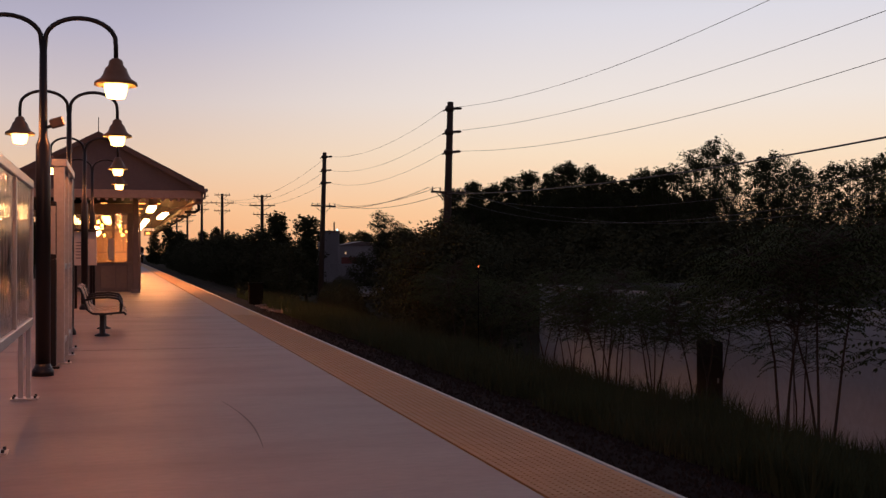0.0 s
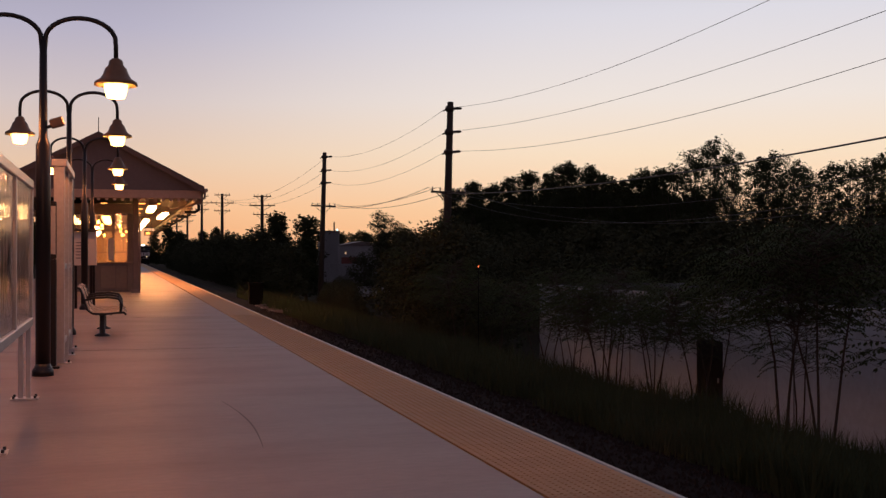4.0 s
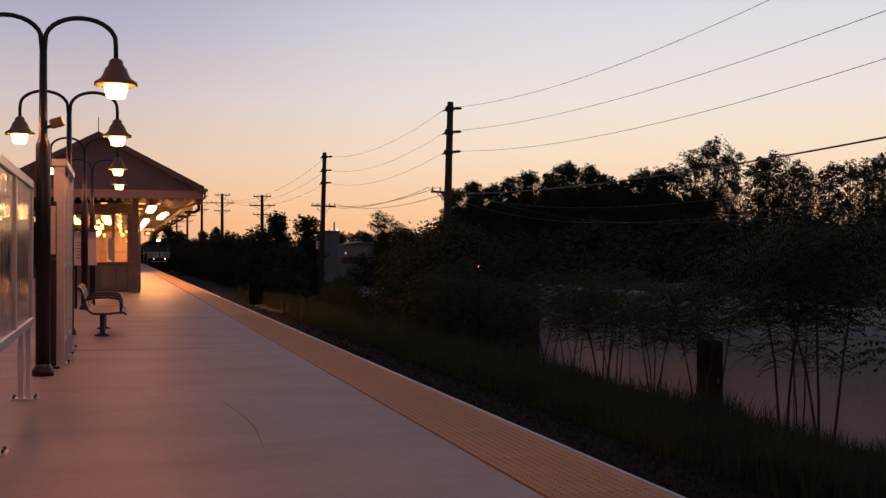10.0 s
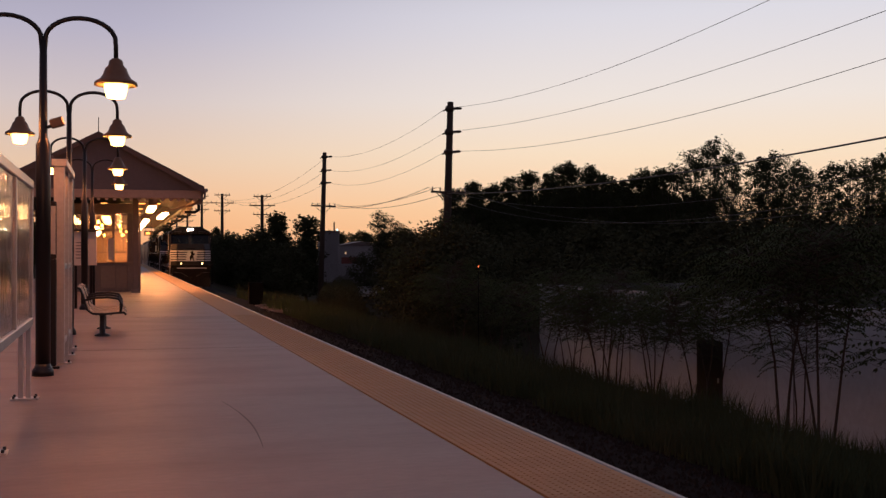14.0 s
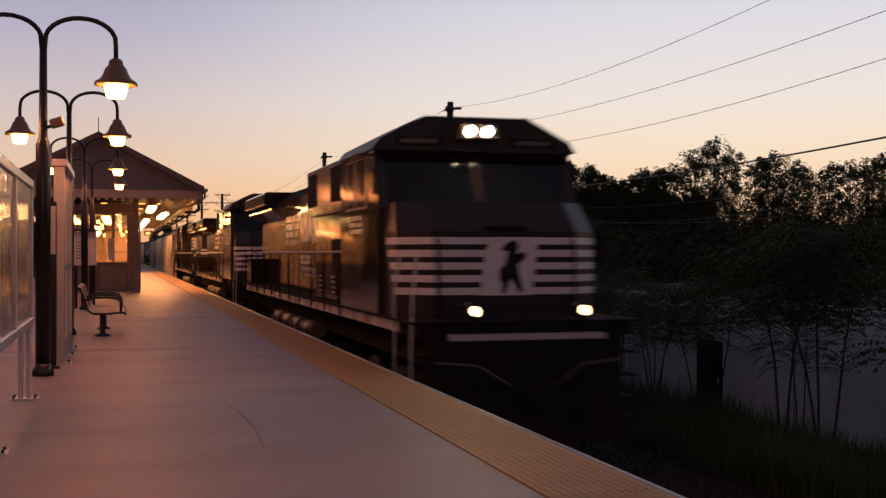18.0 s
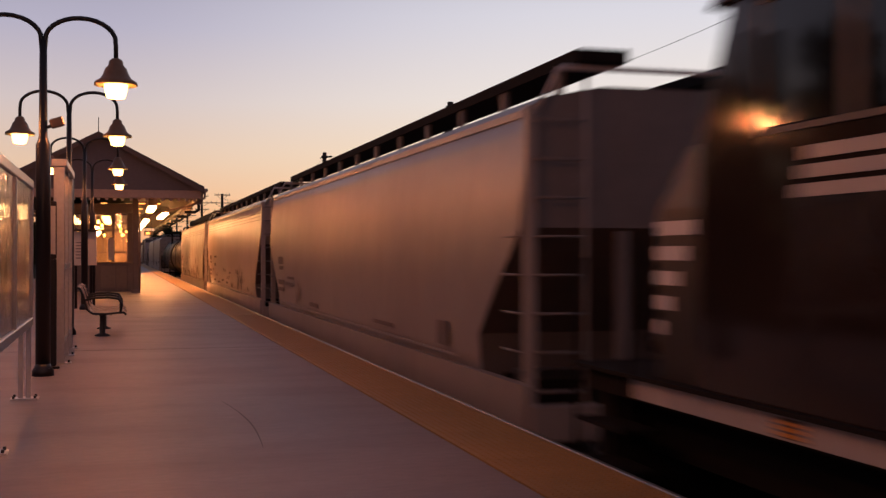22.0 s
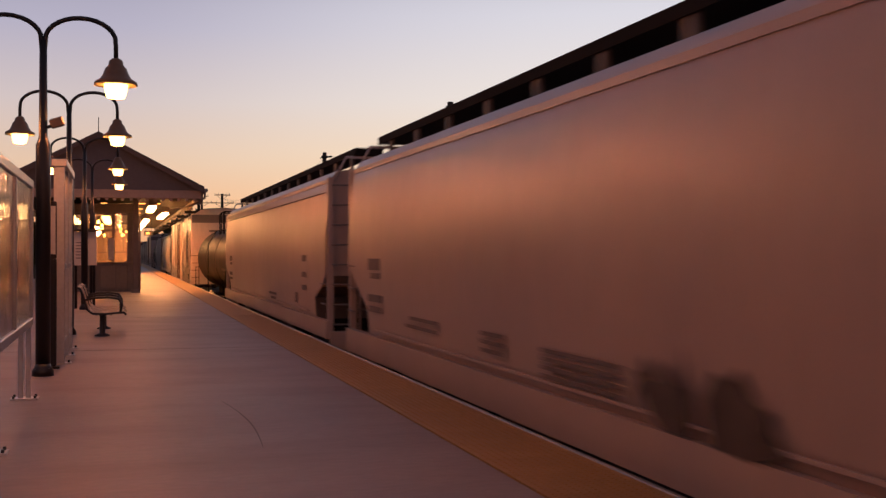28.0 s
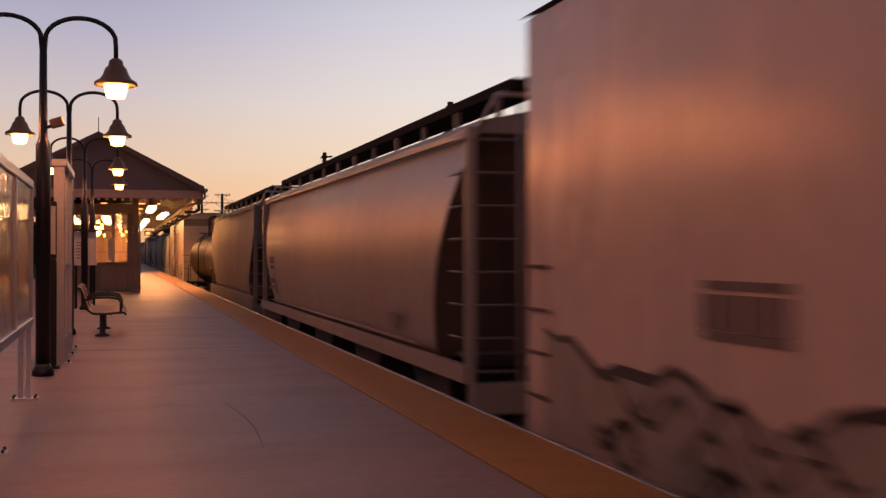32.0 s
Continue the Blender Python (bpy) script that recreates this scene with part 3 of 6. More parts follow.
def build_windscreen():
    """Tall glazed screen between posts."""
    t = thing("windscreen", pose(-0.76, 16.0, 0), "tall aluminium-framed glass windscreen bolted to the platform", "windscreen")
    L, h = 2.5, 2.66
    for y in (0.0, L / 2, L):
        bx("post", (-0.07, 0.07, y - 0.045, y + 0.045, 0.012, h - 0.1), ALU, t, bevel=0.008)
        f = bx("foot_plate", (-0.15, 0.15, y - 0.09, y + 0.09, 0, 0.012), ALU, t)
        for dx in (-0.12, 0.12):
            part("bolt", rod(B(), (dx, y, 0.012), (dx, y, 0.045), 0.014, seg=6), BLACK_PAINT, f)
    bx("top_rail", (-0.1, 0.1, -0.06, L + 0.06, h - 0.1, h), ALU, t, bevel=0.01)
    for z in (0.22, 1.22):
        for k in (0, 1):
            bx("rail", (-0.05, 0.05, k * L / 2 + 0.047, (k + 1) * L / 2 - 0.047, z, z + 0.07), ALU, t, bevel=0.006)
    for k in (0, 1):
        for za, zb in ((0.29, 1.22), (1.29, h - 0.1)):
            bx("pane", (-0.008, 0.008, k * L / 2 + 0.047, (k + 1) * L / 2 - 0.047, za, zb), GLASS, t).visible_shadow = False
    for k in (0, 1):
        bx("map_sheet", (-0.03, -0.022, k * L / 2 + 0.2, (k + 1) * L / 2 - 0.2, 1.35, 2.4), PAPER, t, "faded map sheet behind the glass")


def build_info_post():
    t = thing("display_pylon", pose(-0.86, 15.35, 0), "slim black information pylon with a lit glass display", "information post")
    bx("foot_plate", (-0.16, 0.14, -0.12, 0.12, 0, 0.03), BLACK_PAINT, t)
    bx("cabinet", (-0.11, 0.1, -0.07, 0.07, 0.03, 1.36), BLACK_PAINT, t, bevel=0.012)
    bx("display_frame", (-0.11, 0.1, -0.06, 0.06, 1.362, 2.08), BLACK_PAINT, t, bevel=0.012)
    bx("display_glass", (-0.06, 0.09, -0.068, -0.062, 1.42, 2.02), ALU, t, "reflective display pane")


def build_bench():
    t = thing("bench", pose(-0.29, 20.9, 0), "perforated metal bench with curved arms on a black pedestal", "bench")
    L = 2.5
    WIRE = mat("bench_mesh", (0.5, 0.37, 0.27), 0.4, 0.4, scale=40, bump=0.1)
    prof = [(0.40, 0.39), (0.36, 0.435), (0.22, 0.425), (0.04, 0.41), (-0.16, 0.42), (-0.24, 0.48), (-0.28, 0.6), (-0.32, 0.74), (-0.36, 0.84), (-0.41, 0.87)]
    # strap seat and back, one bent strip each
    for k in range(26):
        y = 0.03 + k * (L - 0.06) / 26
        bm = B()
        for (xa, za), (xb, zb) in zip(prof, prof[1:]):
            ya, yb = y, y + 0.036
            vs = [bm.verts.new(p) for p in ((xa, ya, za), (xb, ya, zb), (xb, yb, zb), (xa, yb, za), (xa, ya, za - 0.008), (xb, ya, zb - 0.008), (xb, yb, zb - 0.008), (xa, yb, za - 0.008))]
            for f in ((0, 1, 2, 3), (7, 6, 5, 4), (0, 4, 5, 1), (2, 6, 7, 3)):
                bm.faces.new([vs[i] for i in f])
        if k == 0:
            o = part("slat", bm, WIRE, t)
            me = o.data
        else:
            bm.free()
            o = part("slat", me, None, t)
            o.location = (0, k * (L - 0.06) / 26, 0)
    for y in (0.0, L / 2, L):
        pts = [(x, y, z - 0.02) for x, z in prof]
        part("side_frame", tube(B(), pts, 0.02), BLACK_PAINT, t)
        part("armrest", tube(B(), [(0.3, y, 0.42), (0.33, y, 0.55), (0.27, y, 0.65), (0.1, y, 0.68), (-0.12, y, 0.67), (-0.29, y, 0.63)], 0.022), BLACK_PAINT, t)
    for x in (-0.1, 0.15):
        part("seat_beam", rod(B(), (x, 0, 0.39), (x, L, 0.39), 0.022), BLACK_PAINT, t)
    for y in (0.25, L - 0.25):
        part("pedestal", lathe(B(), [(0.13, 0), (0.13, 0.02), (0.05, 0.05), (0.045, 0.34), (0.07, 0.39)], 0.0, y, 14), BLACK_PAINT, t)


def build_notice():
    t = thing("notice_board", pose(-1.15, 31.8, 0), "white notice board with hooded top on two black posts", "sign")
    for x in (0.05, 0.5):
        part("post", rod(B(), (x, 0.04, 0), (x, 0.04, 2.1), 0.035), BLACK_PAINT, t)
    b = bx("board", (-0.02, 0.57, -0.04, 0.0, 1.12, 2.0), PAPER, t, "white printed board", bevel=0.008)
    for k in range(6):
        bx("text_bar", (0.05, 0.3 + 0.03 * (k % 3), -0.046, -0.041, 1.3 + k * 0.08, 1.325 + k * 0.08), PRINT, b)
    bx("hood", (-0.06, 0.6, -0.12, 0.02, 2.003, 2.06), BLACK_PAINT, t, bevel=0.01)


build_sign_case()
build_windscreen()
build_info_post()
build_bench()
build_notice()
cam_t = thing("security_camera", pose(-0.867, 14.45, 2.98), "small security camera strapped to the lamp post", "camera")
part("housing", box(B(), 0.1, 0.26, -0.06, 0.06, 0.0, 0.11, 0.015), SHADE, cam_t)
part("bracket", rod(B(), (0.0, 0, 0.03), (0.14, 0, 0.04), 0.02), BLACK_PAINT, cam_t)
cam_t.matrix_basis = pose(-0.867, 14.45, 2.86, 0, -18, 0)


# ---- beyond the track: low building, poles, wires, plants ----
UNDER_GREY = mat("cabinet_grey", (0.008, 0.007, 0.007), 0.9, 0.0, spec=0.08)
OLD_WOOD = mat("old_timber", (0.2, 0.14, 0.125), 0.9, scale=10, bump=0.3, stretch=(0.2, 1, 1))


def build_low_building():
    t = thing("low_building", pose(18.0, 10.0, -3.6), "long low pale-painted building below the embankment", "building")
    L, h, w = 39.0, 3.62, 9.0
    bx("wall", (0, 0.25, 0, L, -0.2, h), PALE_WALL, t, "pale lilac-grey painted wall")
    bx("wall", (0.25, w, L - 0.25, L, -0.2, h), PALE_WALL, t)
    bx("wall", (0.25, w, 0, 0.25, -0.2, h), PALE_WALL, t)
    bx("wall", (w - 0.25, w, 0.25, L - 0.25, -0.2, h), PALE_WALL, t)
    bx("roof", (-0.05, w + 0.05, -0.05, L + 0.05, h + 0.003, h + 0.06), TAR_ROOF, t, "flat dark roof")
    bx("coping", (-0.09, -0.052, -0.05, L + 0.05, h - 0.06, h + 0.07), PALE_WALL, t)
    for y in (22.6, 8.0):
        d = bx("door", (-0.05, -0.003, y, y + 1.6, 0, 2.3), BLACK_PAINT, t, "dark door in the pale wall")
        bx("handle", (-0.09, -0.052, y + 0.15, y + 0.19, 1.0, 1.15), ALU, d)
    for k in range(7):
        bx("wall_joint", (-0.012, -0.002, 2.4 + k * 5.4, 2.46 + k * 5.4, 0, h), GREY_WALL, t)


RUST_RED = mat("red_siding", (0.16, 0.05, 0.04), 0.8, scale=6)


def build_far_buildings():
    t = thing("grey_tower", pose(33.2, 196, -3.6), "plain grey industrial tower block with ribbed cladding", "building")
    part("wall", box(B(), 0, 2.7, 0, 6, 0, 8.6, 0.05), GREY_WALL, t)
    for k in range(7):
        bx("rib", (0.15 + k * 0.36, 0.25 + k * 0.36, -0.1, -0.003, 3.4, 8.4), GREY_WALL, t)
    bx("parapet", (-0.1, 2.8, -0.1, 6.1, 8.602, 8.9), ROOF_METAL, t)
    part("vent", rod(B(), (2.0, 1, 8.9), (2.0, 1, 10.4), 0.12), BLACK_PAINT, t)
    part("beacon", lathe(B(), [(0.1, 8.9), (0.16, 9.0), (0.16, 9.15), (0.06, 9.25)], 2.4, 0.4, 10), glow("pale_beacon", (0.6, 0.95, 1.0), 1.6), t, "small bluish-white roof light")
    part("wall_light", lathe(B(), [(0.08, 4.9), (0.14, 5.0), (0.14, 5.2), (0.06, 5.28)], 3.7, -0.5, 10), glow("warm_wall_light", (1.0, 0.55, 0.3), 0.5), t, "dim warm wall light")
    bx("yard_fence", (3.0, 5.6, -0.7, -0.4, 3.302, 4.4), RUST_RED, t)
    lw = bx("lower_wall", (-0.4, 8, -1.5, -0.12, 0, 3.3), GREY_WALL, t)
    for x, y, w, h, lab in ((42, 230, 10, 6.6, "pale far-off flat-roofed warehouse"), (56, 210, 9, 4.2, "pale far-off shed with a low roof")):
        u = thing("warehouse", pose(x, y, -3.6), lab, "building")
        part("wall", box(B(), 0, w, 0, 8, 0, h, 0.05), GREY_WALL, u)
        part("roof", extrude(B(), [(-0.2, h + 0.003), (w + 0.2, h + 0.003), (w / 2, h + 0.9)], "y", -0.2, 8.2), ROOF_METAL, u)
        for k in range(4):
            bx("window", (0.8 + k * w / 4.5, 1.6 + k * w / 4.5, -0.05, -0.003, h * 0.5, h * 0.5 + 0.9), PRINT, u)
    WHITE_CAR = mat("car_paint", (0.45, 0.45, 0.47), 0.3, 0.1, bump=0)
    for k in range(4):
        c = thing("parked_car", pose(26.4 + k * 2.6, 128 + 0.6 * k, -3.6), "pale parked car beyond the bushes", "car", "parked cars")
        body = [(-2.1, 0.3), (-2.1, 0.75), (-1.2, 0.9), (-0.6, 1.38), (0.7, 1.4), (1.3, 0.95), (2.1, 0.8), (2.1, 0.3)]
        part("body", extrude(B(), [(p, q) for p, q in body], "x", -0.85, 0.85), WHITE_CAR, c)
        for x in (-0.88, 0.88):
            for y in (-1.3, 1.3):
                part("wheel", rod(B(), (x - 0.06, y, 0.32), (x + 0.06, y, 0.32), 0.32, seg=14), BLACK_PAINT, c)
    s = thing("signal_lamp", pose(12.0, 38.8, -2.6), "small red marker light on a dark post", "light")
    part("post", rod(B(), (0, 0, 0), (0, 0, 3.55), 0.012), UNDER_GREY, s)
    part("lens", lathe(B(), [(0.008, 3.555), (0.016, 3.565), (0.016, 3.59), (0.008, 3.6)], seg=10), glow("red_lens", (1.0, 0.12, 0.04), 6.0), s)


def build_lineside():
    b = thing("relay_cabinet", pose(7.5, 67.4, -1.62), "dark grey lineside equipment cabinet", "cabinet")
    part("body", box(B(), -0.4, 0.4, -0.3, 0.3, 0.1, 1.33, 0.02), UNDER_GREY, b)
    bx("plinth", (-0.45, 0.45, -0.35, 0.35, 0, 0.1), CONCRETE_SIDE, b)
    bx("lid", (-0.44, 0.44, -0.34, 0.34, 1.332, 1.38), UNDER_GREY, b)
    bx("door", (-0.36, 0.36, -0.312, -0.302, 0.18, 1.27), UNDER_GREY, b)
    for x, y, a in ((7.7, 64.0, 20), (7.9, 61.5, -35), (8.1, 60.0, 10), (7.6, 66.0, 70), (8.0, 58.6, -15)):
        t = thing("old_tie", pose(x, y, -1.62, 0, 0, a), "weathered pale timber tie dumped beside the track", "timber", "dumped ties")
        part("timber", box(B(), -1.1, 1.1, -0.11, 0.11, 0, 0.17, 0.012), OLD_WOOD, t)
        for s in (-1, 1):
            bx("tie_plate", (s * 0.75 - 0.16, s * 0.75 + 0.16, -0.09, 0.09, 0.172, 0.186), RAIL, t)


build_low_building()
build_far_buildings()
build_lineside()


def build_pole(m, h, arms, label, lean=0.0):
    t = thing("utility_pole", m @ pose(0, 0, 0, 0, lean, 0), label, "utility pole", "utility poles")
    part("shaft", lathe(B(), [(0.27, 0), (0.225, h * 0.6), (0.18, h - 0.03), (0.14, h)], seg=12), POLE_WOOD, t)
    for z, w, style in arms:
        if style == "bracket":
            a = part("post_insulator", lathe(B(), [(0.05, 0), (0.1, 0.06), (0.06, 0.12), (0.1, 0.18), (0.06, 0.24), (0.1, 0.3), (0.06, 0.36), (0.09, 0.42), (0.04, 0.56)], seg=10), POLE_WOOD, t)
            a.matrix_basis = pose(0.14, 0, z, 0, 84, 0)
            part("clamp", lathe(B(), [(0.2, z - 0.2), (0.27, z - 0.1), (0.29, z), (0.22, z + 0.14)], -0.03, 0, seg=10), POLE_WOOD, t)
            part("guy_bracket", rod(B(), (-0.15, 0, z - 0.05), (-0.42, 0, z - 0.16), 0.07, 0.04, seg=8), POLE_WOOD, t)
        else:
            c = part("crossarm", box(B(), -w / 2, w / 2, -0.2, -0.08, z - 0.06, z + 0.06), POLE_WOOD, t)
            for s in (-1, 1):
                part("brace", rod(B(), (s * w * 0.33, -0.14, z - 0.07), (s * 0.06, -0.1, z - 0.65), 0.025, seg=6), POLE_WOOD, t)
                for q in (0.46, 0.24):
                    bm = B()
                    rod(bm, (s * w * q, -0.14, z + 0.06), (s * w * q, -0.14, z + 0.28), 0.05, 0.03, seg=8)
                    part("insulator", bm, PRINT, c)
    return t


POLE_LABEL = "dark weathered wooden utility pole with insulators"
build_pole(pose(18.0, 64.9, -3.6), 13.78, [(13.4, 0, "bracket"), (12.05, 0, "bracket"), (10.9, 0, "bracket"), (8.55, 2.1, "arm")], POLE_LABEL + " and one crossarm", 1.6)
build_pole(pose(17.8, 106.8, -3.6), 14.35, [(13.95, 0, "bracket"), (12.7, 0, "bracket"), (11.55, 0, "bracket"), (9.4, 2.3, "arm")], POLE_LABEL + " and one crossarm", 1.6)
build_pole(pose(18.0, 5.0, -3.6), 13.78, [(13.4, 0, "bracket"), (12.05, 0, "bracket"), (10.9, 0, "bracket"), (8.55, 2.1, "arm")], POLE_LABEL + " and one crossarm")
for x, y, top in ((17.5, 150, 8.9), (14.3, 172, 10.1), (13.6, 205, 11.5), (13.4, 246, 10.6), (13.6, 297, 10.6)):
    build_pole(pose(x, y, -2.9), top + 2.9, [(top + 2.7, 2.2, "arm"), (top + 1.55, 3.3, "arm"), (top + 0.4, 2.3, "arm")], POLE_LABEL + " and three crossarms")


def build_wire(a, b, sag, r=0.014, name="wire"):
    a, b = Vector(a), Vector(b)
    pts = []
    for i in range(25):
        t = i / 24
        p = a.lerp(b, t)
        p.z -= sag * 4 * t * (1 - t)
        pts.append(p)
    tagged(part(name, tube(B(), pts, r, 5), CABLE), "thin black overhead wire sagging between poles", "wire", "overhead wires")


for za, zb, s, more, rise in ((9.85, 10.4, 1.1, 0.74, 1.5), (8.5, 9.15, 1.1, 0.18, 0.22), (7.35, 8.0, 1.1, 0.4, 0.45)):
    build_wire((17.58 + 0.028 * (za + 3.6), 64.9, za - 0.16), (18.45, 106.8, zb), s * 0.8, 0.01)
    build_wire((18.45, 64.9, za), (18.45, 5.0, za + rise), s + more, 0.0095)
    build_wire((18.45, 106.8, zb), (14.5, 172, 9.4), 1.6, 0.013)
for dx in (-0.95, -0.45, 0.95):
    build_wire((18.0 + dx, 64.8, 5.22), (18.0 + dx, 106.7, 6.05), 0.5 + 0.3 * abs(dx), 0.016)
    build_wire((18.0 + dx, 64.8, 5.22), (18.0 + dx, 5.0, 5.2), 1.6 + 1.2 * abs(dx), 0.009)
build_wire((18.15, 64.9, 4.9), (18.15, 5.0, 5.15), 0.88, 0.026)


# ---- plants ----
def leaf_cloud(seed, blobs, count, size, flat=0.5, fill=0.5):
    """Many small leaf blades: a share fills the lobes evenly, the rest gathers in sprays on the puffs."""
    rng = np.random.default_rng(seed)
    blobs = np.array(blobs, float)
    core = blobs[::14]
    n0 = int(count * fill)
    n1 = count - n0
    wt = core[:, 3] ** 2
    pick = rng.choice(len(core), n0, p=wt / wt.sum())
    d = rng.normal(size=(n0, 3))
    d *= (rng.random(n0) ** 0.4 / np.linalg.norm(d, axis=1))[:, None] * np.array([1.5, 1.5, 1.25])
    c0 = core[pick, :3] + d * core[pick, 3][:, None]
    wt = blobs[:, 3] ** 2
    pick = rng.choice(len(blobs), n1, p=wt / wt.sum())
    m = 9
    sub = rng.normal(size=(len(blobs), m, 3))
    sub *= (rng.random((len(blobs), m)) ** 0.5 * 1.25 / np.linalg.norm(sub, axis=2))[:, :, None]
    wide = 0.25 + 0.4 * rng.random((len(blobs), m))
    which = rng.integers(0, m, n1)
    d = rng.normal(size=(n1, 3)) * 0.6 * np.array([1.0, 1.0, 0.7])
    c1 = blobs[pick, :3] + (sub[pick, which] + d * wide[pick, which][:, None]) * blobs[pick, 3][:, None]
    c = np.concatenate([c0, c1])
    a = rng.normal(size=(count, 3))
    a[:, 2] *= flat
    a /= np.linalg.norm(a, axis=1)[:, None]
    b = np.cross(a, rng.normal(size=(count, 3)))
    b /= np.linalg.norm(b, axis=1)[:, None]
    s = size * (0.6 + 0.8 * rng.random(count))[:, None]
    v = np.stack([c - a * s, c - b * s * 0.42, c + a * s, c + b * s * 0.42], 1).reshape(-1, 3)
    k = np.arange(count)[:, None] * 4 + np.arange(4)
    return v.tolist(), k.tolist()


def tree_blobs(seed, h, r, base=0.35, n=26, flat=0.8):
    """A crown of rounded lobes, each lobe covered in small puffs of leaves."""
    rr = random.Random(seed)
    out = []
    lobes = max(6, n // 3)
    for i in range(lobes):
        f = (i + 0.5) / lobes
        q = r * (0.42 + 0.14 * rr.random()) * (1 - 0.34 * f)
        z = min(h * (base + (1 - base) * f), h - q * flat)
        wide = math.sin(math.pi * (0.2 + 0.74 * f)) ** 0.7
        a, d = i * 2.4 + rr.random(), max(r * wide - q, 0) * (0.35 + 0.65 * rr.random())
        if i == lobes - 1:
            d, z = 0.1 * r, h - q * flat
        cx, cy = d * math.cos(a), d * math.sin(a)
        out.append((cx, cy, z, q * 0.62))
        for _ in range(13):
            u, v = 2 * rr.random() - 0.75, rr.random() * 6.283
            u = min(u, 1.0)
            w = math.sqrt(max(1 - u * u, 0))
            e = q * (0.72 + 0.26 * rr.random())
            out.append((cx + e * w * math.cos(v), cy + e * w * math.sin(v), z + e * u * flat, q * (0.2 + 0.14 * rr.random())))
    return out


def build_tree(name, seed, h, r, leaves, size, leaf, label, base=0.35, trunk=0.18, n=26, flat=0.8, fill=0.5):
    """A tapered trunk, limbs into the crown's clumps, and the crown."""
    t = thing(name, Matrix.Identity(4), label, "tree" if "tree" in name else "bush")
    blobs = tree_blobs(seed, h, r, base, n, flat)
    rr = random.Random(seed + 9)
    bm = B()
    rod(bm, (0, 0, -0.3), (0.03 * h * (rr.random() - 0.5), 0, h * 0.55), trunk, trunk * 0.5, seg=8)
    for x, y, z, q in blobs[::7]:
        z0 = min(h * 0.5, z * (0.45 + 0.3 * rr.random()))
        rod(bm, (0, 0, z0), (x, y, z), trunk * 0.3, trunk * 0.07, seg=5, caps=False)
    part("trunk", bm, BARK, t)
    part("crown", raw_mesh(name + "_crown", *leaf_cloud(seed, blobs, leaves, size, 0.5, fill), leaf), None, t)
    return t


def plant(kinds, spots, seed, clear=True):
    rr = random.Random(seed)
    for i, (x, y, z, s) in enumerate(spots):
        # no scrub along the camera's sightline to the grey tower, to keep it in view
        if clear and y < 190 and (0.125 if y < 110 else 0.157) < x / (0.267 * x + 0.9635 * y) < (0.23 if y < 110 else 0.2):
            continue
        src = kinds[i % len(kinds)]
        o = copy_thing(src, Matrix.Identity(4))
        o.matrix_basis = pose(x, y, z, 0, 0, rr.random() * 360) @ Matrix.Diagonal((s * (0.9 + 0.25 * rr.random()), s * (0.9 + 0.25 * rr.random()), s, 1))


def drop(kinds):
    for o in kinds:
        for c in list(o.children_recursive):
            bpy.data.objects.remove(c)
        bpy.data.objects.remove(o)


